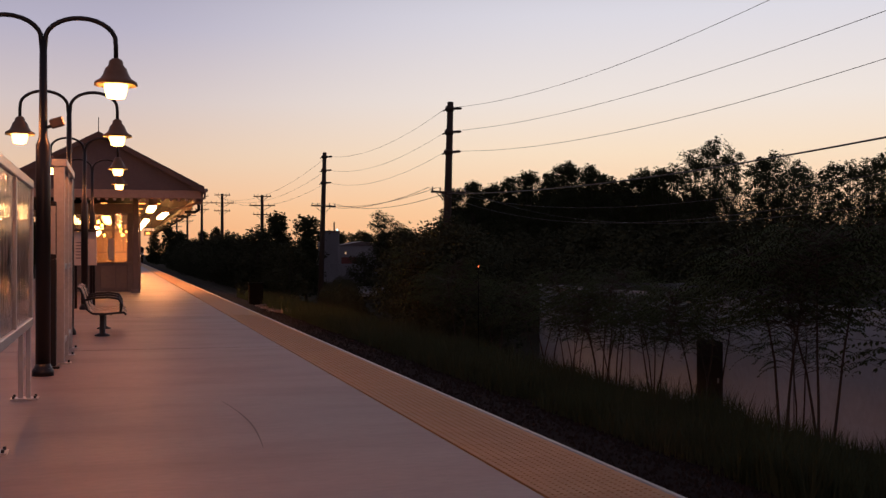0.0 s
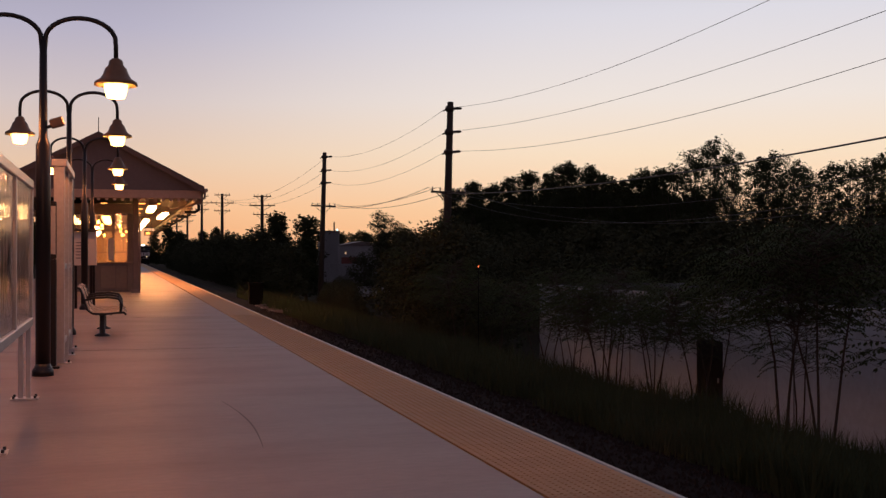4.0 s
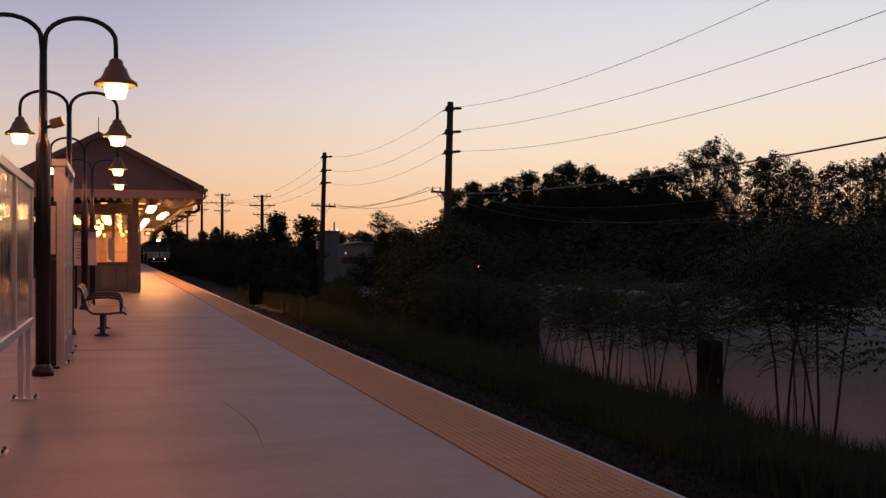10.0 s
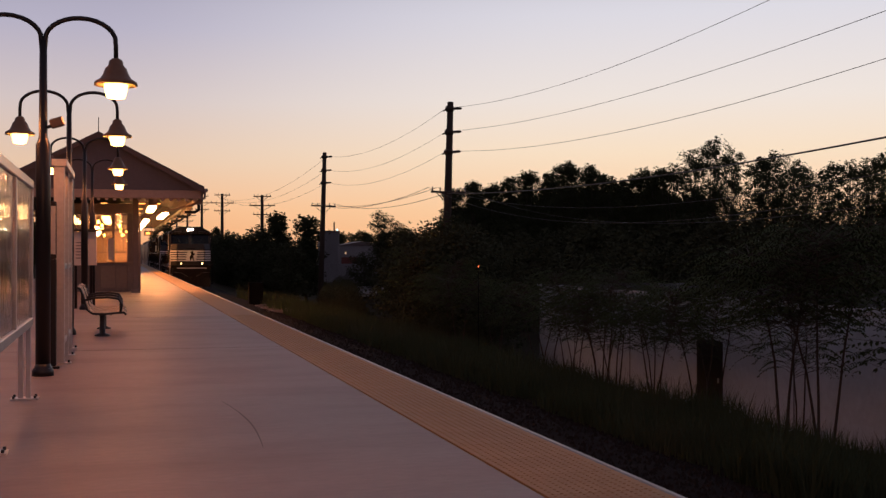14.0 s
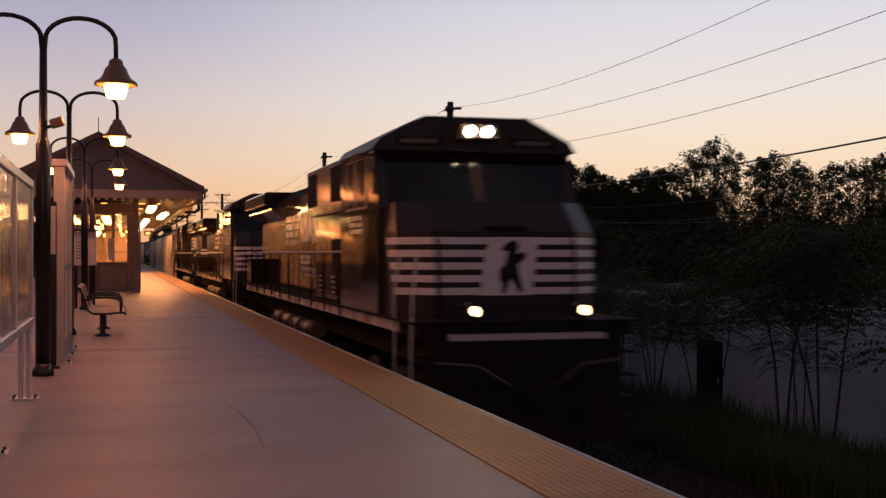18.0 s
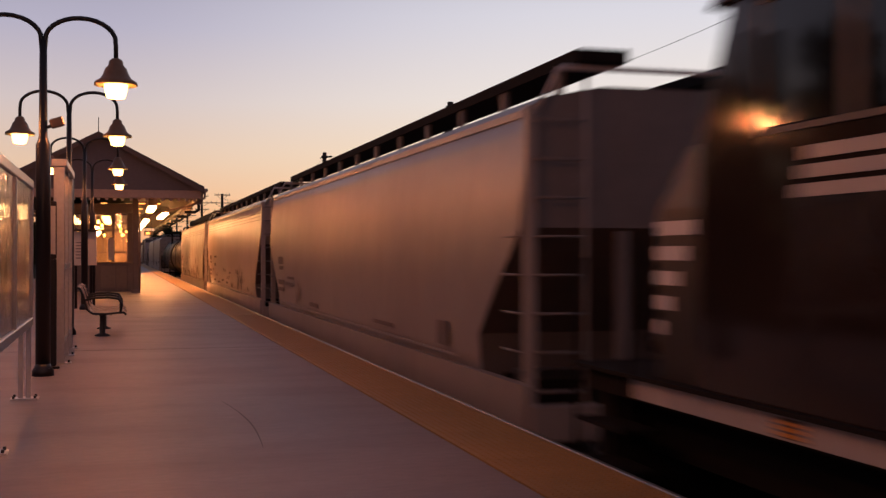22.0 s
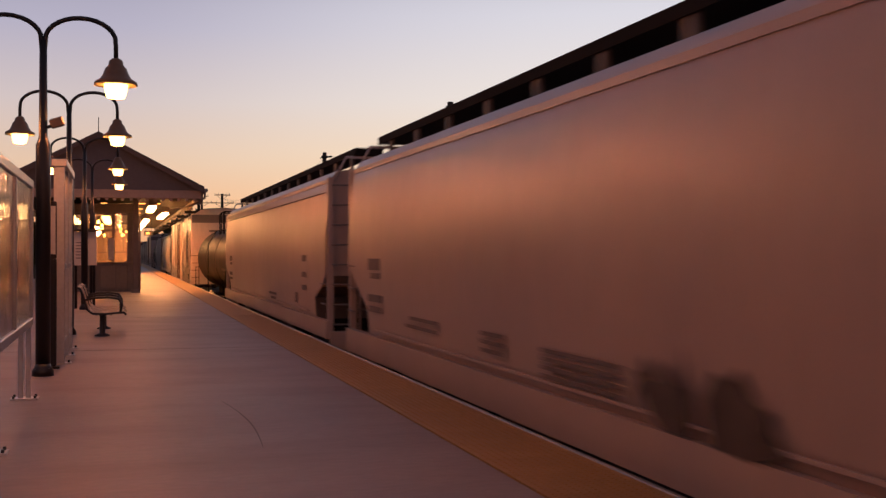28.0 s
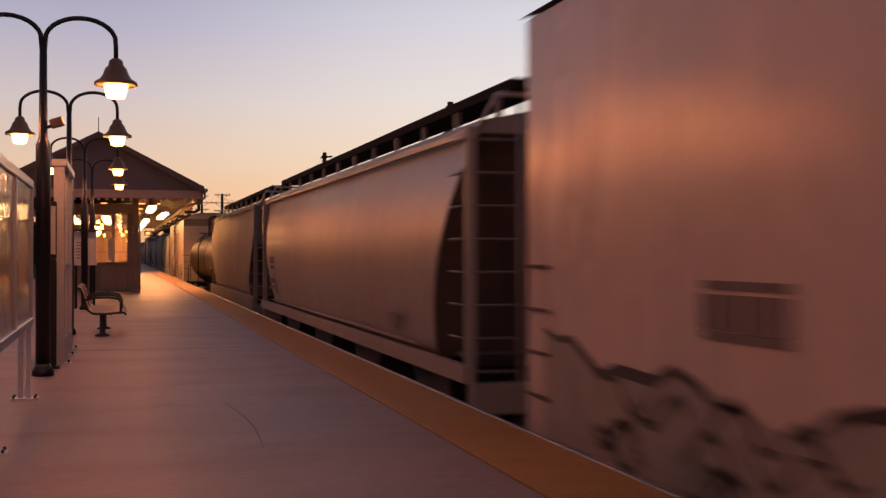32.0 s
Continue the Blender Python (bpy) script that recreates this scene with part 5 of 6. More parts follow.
    # white panel on the stripes with a dark rearing shape
    part("emblem", extrude(B(), [(-0.36, 2.09), (0.36, 2.09), (0.4, 2.4), (0.46, 2.87), (-0.22, 2.87), (-0.3, 2.62)], "y", 1.594, 1.602), NOSE_WHITE_LIT, nose)
    shape = [(-0.12, 2.1), (-0.02, 2.14), (0.04, 2.32), (0.15, 2.22), (0.24, 2.1), (0.3, 2.16), (0.2, 2.36), (0.14, 2.5), (0.3, 2.6), (0.26, 2.68), (0.1, 2.64),
             (0.12, 2.76), (0.02, 2.84), (-0.14, 2.78), (-0.22, 2.7), (-0.08, 2.68), (-0.1, 2.52), (-0.2, 2.44), (-0.18, 2.3), (-0.1, 2.24)]
    part("emblem_mark", extrude(B(), [(0.05 + 0.72 * x + 0.12 * (z - 2.4), z) for x, z in shape], "y", 1.587, 1.593), LOCO_BLACK, nose)
    bx("nose_door", (-0.3, 0.3, 1.612, 1.618, 2.95, 3.02), UNDER, nose)
    for z in (1.76, 1.92):
        bx("nose_seam", (-1.0, 1.0, 1.612, 1.617, z, z + 0.012), UNDER, nose)
    for k in range(3):
        bx("number_bar", (-1.15 + k * 0.8, -0.75 + k * 0.8, 1.93, 1.948, 2.95, 3.05), LOCO_BLACK, nose)
    # cab
    bm = B()
    prof = [(2.75, 1.802), (2.75, 3.3), (3.13, 4.1), (3.05, 4.17), (5.6, 4.2), (5.6, 1.802)]
    extrude(bm, prof, "x", -1.5, 1.5)
    cab = part("cab", bm, LOCO_BLACK, t, "full-width cab with dark windows")
    part("cab_roof", extrude(B(), [(-1.52, 4.13), (-1.42, 4.28), (-0.75, 4.63), (0.75, 4.63), (1.42, 4.28), (1.52, 4.13)], "y", 2.95, 5.7), FRONT_BLACK, cab)
    for s in (-1, 1):
        p = [(0.1, 3.34), (1.35, 3.34), (1.35, 4.02), (0.1, 4.02)]
        bm = B()
        vs = [bm.verts.new((s * x, 2.75 + (z - 3.3) * 0.488 - 0.012, z)) for x, z in p]
        bm.faces.new(vs)
        ws = part("windscreen", bm, DARK_GLASS, cab)
        for xa, xb, za, zb in ((0.03, 0.1, 3.3, 4.06), (1.35, 1.46, 3.3, 4.06), (0.1, 1.35, 4.02, 4.07), (0.1, 1.35, 3.29, 3.34)):
            fb = B()
            fb.faces.new([fb.verts.new((s * x, 2.75 + (z - 3.3) * 0.488 - 0.022, z)) for x, z in ((xa, za), (xb, za), (xb, zb), (xa, zb))])
            part("screen_frame", fb, LOCO_BLACK, ws)
        part("wiper", rod(B(), (s * 0.62, 2.76, 3.32), (s * 0.9, 2.98, 3.82), 0.012, seg=5), UNDER, ws)
        nb = bx("number_board", (s * 0.86 - 0.34, s * 0.86 + 0.34, 2.93, 2.99, 4.2, 4.33), UNDER, cab, bevel=0.01)
        bx("number_bar", (s * 0.86 - 0.27, s * 0.86 + 0.27, 2.918, 2.928, 4.235, 4.295), GREY_TANK, nb)
        # grey sheet over the roof chamfer: the sky's reflection put into colour
        part("roof_edge", extrude(B(), [(s * 1.525, 4.135), (s * 1.425, 4.285), (s * 0.76, 4.635), (s * 0.76, 4.645), (s * 1.435, 4.295), (s * 1.545, 4.14)], "y", 2.96, 5.69), GREY_TANK, cab)
        for ya, yb in ((3.55, 4.3), (4.42, 5.0)):
            part("side_window", box(B(), s * 1.502 - 0.008, s * 1.502 + 0.008, ya, yb, 3.35, 4.05, 0.005), DARK_GLASS, cab)
            fr = bx("window_frame", (s * 1.508 - 0.008, s * 1.508 + 0.008, ya - 0.06, yb + 0.06, 4.052, 4.085), GREY_TANK, cab)
            for d in ((ya - 0.06, yb + 0.06, 3.31, 3.345), (ya - 0.06, ya - 0.012, 3.347, 4.05), (yb + 0.012, yb + 0.06, 3.347, 4.05)):
                bx("frame_bar", (s * 1.508 - 0.008, s * 1.508 + 0.008, *d), GREY_TANK, fr)
        bx("window_shade", (s * 1.56 - 0.06, s * 1.56 + 0.06, 3.5, 5.05, 4.08, 4.12), LOCO_BLACK, cab)
        for k in range(3):
            bx("cab_number", (s * 1.504 - 0.004, s * 1.504 + 0.004, 3.84 + 0.05 * k, 4.78, 2.95 + 0.1 * k, 3.02 + 0.1 * k), WHITE_STRIPE, cab)
        bx("nose_plate", (s * 1.424 - 0.005, s * 1.424 + 0.005, 2.78, 2.98, 1.88, 2.12), WHITE_STRIPE, nose)
        bx("mirror", (s * 1.6 - 0.03, s * 1.6 + 0.03, 3.4, 3.5, 3.5, 3.9), LOCO_BLACK, cab)
    hb = bx("headlight_box", (-0.32, 0.32, 2.83, 3.15, 4.28, 4.54), LOCO_BLACK, cab, bevel=0.03)
    for s in (-1, 1):
        part("headlight", rod(B(), (s * 0.13, 2.80, 4.41), (s * 0.13, 2.828, 4.41), 0.07, seg=14), HEAD if lit else DARK_GLASS, hb, "bright headlight" if lit else "unlit headlight")
        d = part("ditch_light", rod(B(), (s * 0.73, 0.62, 1.93), (s * 0.73, 0.8, 1.93), 0.11, seg=14), LOCO_BLACK, t)
        part("lens", rod(B(), (s * 0.73, 0.605, 1.93), (s * 0.73, 0.618, 1.93), 0.062, seg=14), DITCH if lit else DARK_GLASS, d)
        part("ditch_stand", rod(B(), (s * 0.73, 0.76, 1.652), (s * 0.73, 0.76, 1.84), 0.03, seg=6), LOCO_BLACK, t)
    # electrical cabinet and long hood
    part("equipment_cabinet", box(B(), -1.36, 1.36, 5.62, 9.0, 1.652, 3.355, 0.012), LOCO_BLACK, t)
    part("upper_cabinet", box(B(), -1.385, 1.385, 5.72, 9.9, 3.36, 4.255, 0.02), CABINET_BLACK, t)
    hood = part("long_hood", box(B(), -0.98, 0.98, 9.02, 21.0, 1.652, 3.98), LOCO_BLACK, t)
    part("hood_roof", extrude(B(), [(-0.985, 3.982), (-0.75, 4.2), (0.75, 4.2), (0.985, 3.982)], "y", 9.02, 21.0), UNDER, t)
    part("exhaust", box(B(), -0.5, 0.5, 13.6, 15.1, 4.2, 4.57, 0.05), UNDER, hood)
    part("fan_housing", box(B(), -0.45, 0.45, 12.1, 13.0, 4.2, 4.38, 0.04), UNDER, hood)
    part("radiator_lip", extrude(B(), [(-0.985, 3.48), (-1.36, 3.73), (-1.36, 3.775), (-1.06, 3.81), (1.06, 3.81), (1.36, 3.775), (1.36, 3.73), (0.985, 3.48)], "y", 15.9, 20.9), LOCO_BLACK, t)
    part("radiator_neck", box(B(), -1.1, 1.1, rad + 0.2, 21.1, 3.812, 3.868), UNDER, t)
    part("radiator", extrude(B(), [(-1.46, 3.87), (-1.46, 4.16), (-1.4, 4.21), (1.4, 4.21), (1.46, 4.16), (1.46, 3.87)], "y", rad, 21.2), LOCO_BLACK, t,
         "wide overhanging radiator housing")
    for s in (-1, 1):
        bx("radiator_screen", (s * 1.463 - 0.006, s * 1.463 + 0.006, rad + 0.15, 21.05, 3.91, 4.13), SCREEN, t)
        bx("sand_box", (s * 1.2 - 0.2, s * 1.2 + 0.2, 20.2, 21.1, 1.652, 2.5), LOCO_BLACK, t, bevel=0.03)
        for k in range(9):
            y = 9.3 + k * 0.78
            bx("hood_door", (s * 0.985 - 0.008, s * 0.985 + 0.008, y, y + 0.7, 1.8, 3.5), LOCO_BLACK, hood)
        # lettering block and striped mark on the hood side, as plain shapes
        for k in range(4):
            bx("mark_bar", (s * 0.997 - 0.004, s * 0.997 + 0.004, *flip(s, 13.9 - 0.16 * k, 15.7), 2.85 + k * 0.19, 2.975 + k * 0.19), WHITE_STRIPE, hood)
        for shape in ([(11.2, 2.9), (11.5, 2.86), (12.0, 2.93), (12.1, 3.25), (12.0, 3.54), (11.45, 3.55), (11.12, 3.38), (11.1, 3.1)],
                      [(12.18, 2.9), (13.05, 2.92), (13.25, 3.54), (12.35, 3.56)]):
            part("mark_shape", extrude(B(), [(flip(s, q, q)[0], z) for q, z in shape], "x", s * 0.997 - 0.004, s * 0.997 + 0.004), WHITE_STRIPE, hood)
        for z in (2.15, 2.42):
            dp = bx("data_plate", (s * 0.997 - 0.004, s * 0.997 + 0.004, *flip(s, 11.25 + (z - 2.15), 13.25), z, z + 0.19), WHITE_STRIPE, hood)
            for k in range(5):
                bx("plate_text", (s * 1.003 - 0.003, s * 1.003 + 0.003, *flip(s, 11.6 + 0.33 * k, 11.8 + 0.33 * k + 0.03 * (k % 3)), z + 0.06, z + 0.12), GREY_TANK, dp)
        bx("louvre", (s * 1.364 - 0.006, s * 1.364 + 0.006, 6.1, 7.2, 2.0, 2.9), UNDER, t)
        for y in (6.85, 8.2) if lit else ():
            vp = bx("small_vent", (s * 1.374 - 0.004, s * 1.374 + 0.004, y, y + 0.3, 1.92, 2.32), UNDER, t)
            for k in range(4):
                bx("vent_slat", (s * 1.382 - 0.004, s * 1.382 + 0.004, y + 0.02, y + 0.28, 1.95 + 0.09 * k, 1.99 + 0.09 * k), WHITE_STRIPE, vp)
        for ya, yb in ((6.2, 7.2), (8.75, 9.8)):
            bx("upper_vent", (s * 1.389 - 0.006, s * 1.389 + 0.006, ya, yb, 3.55, 4.16), UNDER, t)
        # handrails
        h = part("handrail", tube(B(), [(s * 1.48, 5.8, 2.68), (s * 1.48, 20.9, 2.68)], 0.019, 6), WHITE_STRIPE, t)
        for k in range(11):
            part("stanchion", rod(B(), (s * 1.48, 5.85 + k * 1.5, 1.65), (s * 1.48, 5.85 + k * 1.5, 2.68), 0.016, seg=6), UNDER, h)
    # hood end
    end = bx("hood_end", (-0.96, 0.96, 21.002, 21.25, 1.652, 3.7), LOCO_BLACK, t, bevel=0.05)
    for k in range(5):
        z = 2.04 + k * 0.185
        bx("end_stripe", (-0.99, 0.99, 21.1, 21.262, z, z + 0.095), WHITE_STRIPE, end)
    bx("end_number", (-0.5, 0.5, 21.252, 21.262, 3.1, 3.3), WHITE_STRIPE, end)
    part("horn", box(B(), -0.1, 0.1, 11.0, 11.5, 4.2, 4.4, 0.02), UNDER, t)
    return t


def build_hopper(L, body, label, curve=0.06, bays=4, sill=None, cut=2.9, low=1.1, end=None, brow=4.03, walk0=4.35):
    """Covered hopper: bowed sides, sloped ends, roof walk, ladders."""
    t = thing("covered_hopper", pose(0, 0, 0), label, "freight car", "freight cars")
    build_coupler(t, 0, 1)
    build_coupler(t, L, -1)
    build_truck(t, 2.3)
    build_truck(t, L - 2.3)
    w, z0, z1 = 1.6, 1.22, 3.9
    ya, yb = 1.0, L - 1.0
    half = []
    for i in range(13):
        f = i / 12
        half.append((w - curve * 2 + curve * 2 * math.sin(math.pi * (0.12 + 0.8 * f)), 1.45 + f * (z1 - 1.45)))
    half += [(1.4, brow), (0.8, 4.15)]

    def setback(z):
        if cut > 3.5:
            return 1.55 * (max(cut - z, 0) / (cut - 1.45)) ** 0.75
        return 1.3 * min(max(cut - z, 0) / (cut - 1.85), 1.0)

    bm = B()
    rows = []
    for x, z in half:
        d = setback(z)
        rows.append([bm.verts.new(p) for p in ((-x, ya + 0.05 + d, z), (-x, yb - 0.05 - d, z), (x, yb - 0.05 - d, z), (x, ya + 0.05 + d, z))])
    for r0, r1 in zip(rows, rows[1:]):
        for i in (0, 2):
            bm.faces.new((r0[i], r0[i + 1], r1[i + 1], r1[i])).smooth = True
    bm.faces.new(rows[-1])
    bm.faces.new(rows[0][::-1])
    b = part("body", bm, body, t)
    for s, y in ((1, ya), (-1, yb)):
        # end sheet, upright above and sloping in below
        bm = B()
        es = []
        for x, z in half:
            yy = y + s * (0.06 + setback(z) * 1.02)
            es.append((bm.verts.new((-x + 0.012, yy, z)), bm.verts.new((x - 0.012, yy, z))))
        for q0, q1 in zip(es, es[1:]):
            bm.faces.new((q0[0], q0[1], q1[1], q1[0]))
        # darker sheet over the slope; the deep shadow there is put into its colour
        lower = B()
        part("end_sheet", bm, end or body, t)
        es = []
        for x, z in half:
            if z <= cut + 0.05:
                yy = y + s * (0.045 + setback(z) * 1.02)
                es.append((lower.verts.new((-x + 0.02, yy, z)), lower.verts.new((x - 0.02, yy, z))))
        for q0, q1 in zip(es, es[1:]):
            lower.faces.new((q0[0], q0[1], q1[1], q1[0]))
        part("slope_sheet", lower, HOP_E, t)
        bx("end_sill", (-1.55, 1.55, min(y, y - s * 0.2), max(y, y - s * 0.2) + 0.01, 1.02, 1.32), body, t)
        for x in (-0.62, 0.62):
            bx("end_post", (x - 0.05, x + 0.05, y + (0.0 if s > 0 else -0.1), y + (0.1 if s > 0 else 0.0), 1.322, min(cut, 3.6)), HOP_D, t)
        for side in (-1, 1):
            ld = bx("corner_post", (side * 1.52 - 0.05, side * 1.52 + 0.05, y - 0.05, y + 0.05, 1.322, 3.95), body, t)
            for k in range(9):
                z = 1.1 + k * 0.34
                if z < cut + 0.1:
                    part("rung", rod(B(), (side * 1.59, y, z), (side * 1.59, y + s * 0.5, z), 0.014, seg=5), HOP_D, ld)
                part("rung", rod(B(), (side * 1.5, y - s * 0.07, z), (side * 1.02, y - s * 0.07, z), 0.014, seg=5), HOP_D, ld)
            part("ladder_side", rod(B(), (side * 1.02, y - s * 0.07, 0.9), (side * 1.02, y - s * 0.07, 4.2), 0.02, seg=5), body, t)
        part("roof_step", tube(B(), [(-1.45, y, 3.9), (-1.25, y, 4.3), (1.25, y, 4.3), (1.45, y, 3.9)], 0.025, 6), WHITE_STRIPE, t)
        # dark slab put beneath the slope to stand for the shade there
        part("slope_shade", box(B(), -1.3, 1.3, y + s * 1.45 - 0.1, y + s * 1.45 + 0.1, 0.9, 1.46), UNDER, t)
    for side in (-1, 1):
        bx("side_sill", (side * 1.56 - 0.05, side * 1.56 + 0.05, ya - 0.1, yb + 0.1, low, 1.498), sill or body, t)
        bx("top_chord", (side * 1.5 - 0.04, side * 1.5 + 0.04, ya + 0.2, yb - 0.2, z1 - 0.035, z1 + 0.03), body, t)
    # roof walk on brackets, and hatches
    for side in (-1, 1):
        rw = bx("roof_walk", (side * 0.86 - 0.24, side * 0.86 + 0.24, ya - 0.1, yb + 0.1, walk0, 4.46), UNDER, t)
        for k in range(int(L / 1.6)):
            y = ya + 0.5 + k * 1.6
            bx("bracket", (side * 1.05 - 0.025, side * 1.05 + 0.025, y - 0.06, y + 0.06, 4.04, walk0 - 0.001), HOP_D, rw)
    bx("hatch_cover", (-0.35, 0.35, ya + 1.0, yb - 1.0, 4.13, 4.27), UNDER, t)
    for k in range(bays):
        y = L * (k + 0.9) / (bays + 0.8)
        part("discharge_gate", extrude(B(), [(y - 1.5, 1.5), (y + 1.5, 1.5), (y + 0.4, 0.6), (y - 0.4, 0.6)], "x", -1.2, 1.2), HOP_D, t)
    return t, b


def stencils(parent, x, rows, seed):
    """Unreadable stencilled lines as bars: (y, z, width, height)."""
    for y, z, w, h in rows:
        bx("stencil", (x - 0.006, x + 0.003, y, y + w, z, z + h), STENCIL, parent)


def build_tank(L, label):
    t = thing("tank_car", pose(0, 0, 0), label, "freight car", "freight cars")
    build_coupler(t, 0, 1)
    build_coupler(t, L, -1)
    build_truck(t, 2.2)
    build_truck(t, L - 2.2)
    R, zc = 1.37, 2.43
    bm = B()
    prof = [(0.05, 0.75), (0.7, 0.82), (1.15, 1.0), (1.38, 1.25), (R, 1.55), (R, L - 1.55), (1.38, L - 1.25), (1.15, L - 1.0), (0.7, L - 0.82), (0.05, L - 0.75)]
    seg = 36
    rings = [[bm.verts.new((r * math.cos(2 * math.pi * k / seg), y, zc + r * math.sin(2 * math.pi * k / seg))) for k in range(seg)] for r, y in prof]
    for q0, q1 in zip(rings, rings[1:]):
        for k in range(seg):
            j = (k + 1) % seg
            bm.faces.new((q0[k], q0[j], q1[j], q1[k])).smooth = True
    bm.faces.new(rings[0][::-1])
    bm.faces.new(rings[-1])
    tank = part("tank", bm, TANK_BLACK, t, "long black cylindrical tank")
    for y in (L * 0.36, L * 0.64):
        bm = B()
        q = [[bm.verts.new(((R + d) * math.cos(2 * math.pi * k / seg), yy, zc + (R + d) * math.sin(2 * math.pi * k / seg))) for k in range(seg)]
             for d, yy in ((0.001, y - 0.05), (0.012, y - 0.05), (0.012, y + 0.05), (0.001, y + 0.05))]
        for a, b in zip(q, q[1:]):
            for k in range(seg):
                j = (k + 1) % seg
                bm.faces.new((a[k], a[j], b[j], b[k])).smooth = True
        part("seam_band", bm, TANK_BLACK, tank)
    for y in (1.0, L - 3.0):
        bx("stub_sill", (-0.35, 0.35, y, y + 2.0, 0.8, 1.2), UNDER, t)
    m = L / 2 - 0.5
    part("manway", lathe(B(), [(0.34, zc + R - 0.05), (0.34, zc + R + 0.36), (0.38, zc + R + 0.38), (0.38, zc + R + 0.44), (0.3, zc + R + 0.48)], 0, m, 18), UNDER, t)
    part("valve_box", box(B(), -0.25, 0.25, m + 0.6, m + 1.0, zc + R - 0.05, zc + R + 0.22, 0.03), UNDER, t)
    bx("deck", (-0.62, 0.62, m - 0.9, m + 0.9, zc + R - 0.06, zc + R - 0.02), UNDER, t)
    for s in (-1, 1):
        r = part("railing", tube(B(), [(s * 0.92, m - 1.05, zc + 0.95), (s * 0.92, m - 1.05, zc + R + 0.48), (s * 0.88, m - 0.9, zc + R + 0.55), (s * 0.88, m + 0.9, zc + R + 0.55),
                                       (s * 0.92, m + 1.05, zc + R + 0.48), (s * 0.92, m + 1.05, zc + 0.95)], 0.028, 6), UNDER, t)
        part("rail_post", rod(B(), (s * 0.9, m - 0.5, zc + 1.0), (s * 0.9, m - 0.5, zc + R + 0.55), 0.022, seg=6), UNDER, r)
        part("rail_post", rod(B(), (s * 0.9, m + 0.5, zc + 1.0), (s * 0.9, m + 0.5, zc + R + 0.55), 0.022, seg=6), UNDER, r)
        ld = part("side_ladder", tube(B(), [(s * 1.5, m - 0.25, 1.0), (s * 1.5, m - 0.25, zc + 0.6), (s * 1.15, m - 0.25, zc + R - 0.2)], 0.02, 6), UNDER, t)
        for y in (0.8, L - 0.82):
            h = part("end_rail", tube(B(), [(s * 1.45, y, 1.1), (s * 1.45, y, 2.0), (s * 0.3, y, 2.0)], 0.02, 6), UNDER, t)
        bx("walk_board", (s * 1.2 - 0.3, s * 1.2 + 0.3, 0.7, 1.6, 1.1, 1.15), UNDER, t)
    for y in (m - 0.9, m + 0.9):
        part("cross_rail", rod(B(), (-0.88, y, zc + R + 0.55), (0.88, y, zc + R + 0.55), 0.026, seg=6), UNDER, t)
    for s in (-1, 1):
        for y, z, w, h, d in ((2.2, 2.0, 1.7, 0.1, 0), (2.2, 1.84, 1.7, 0.08, 0), (2.2, 1.7, 1.6, 0.06, 0), (1.9, 1.95, 0.22, 0.75, 0), (6.2, 2.1, 0.16, 0.55, 0), (11.4, 2.2, 0.14, 0.4, 0), (14.4, 2.95, 1.5, 0.06, 0), (14.4, 2.8, 1.3, 0.06, 0)):
            bm = B()
            arc = [math.asin(min(max((z + h * q - zc) / R, -1), 1)) for q in (0, 0.33, 0.67, 1)]
            v = [[bm.verts.new((s * (R + 0.004) * math.cos(a), yy, zc + (R + 0.004) * math.sin(a))) for yy in (y, y + w)] for a in arc]
            for q0, q1 in zip(v, v[1:]):
                bm.faces.new((q0[0], q0[1], q1[1], q1[0]))
            part("stencil", bm, PLATE, tank)
    return t


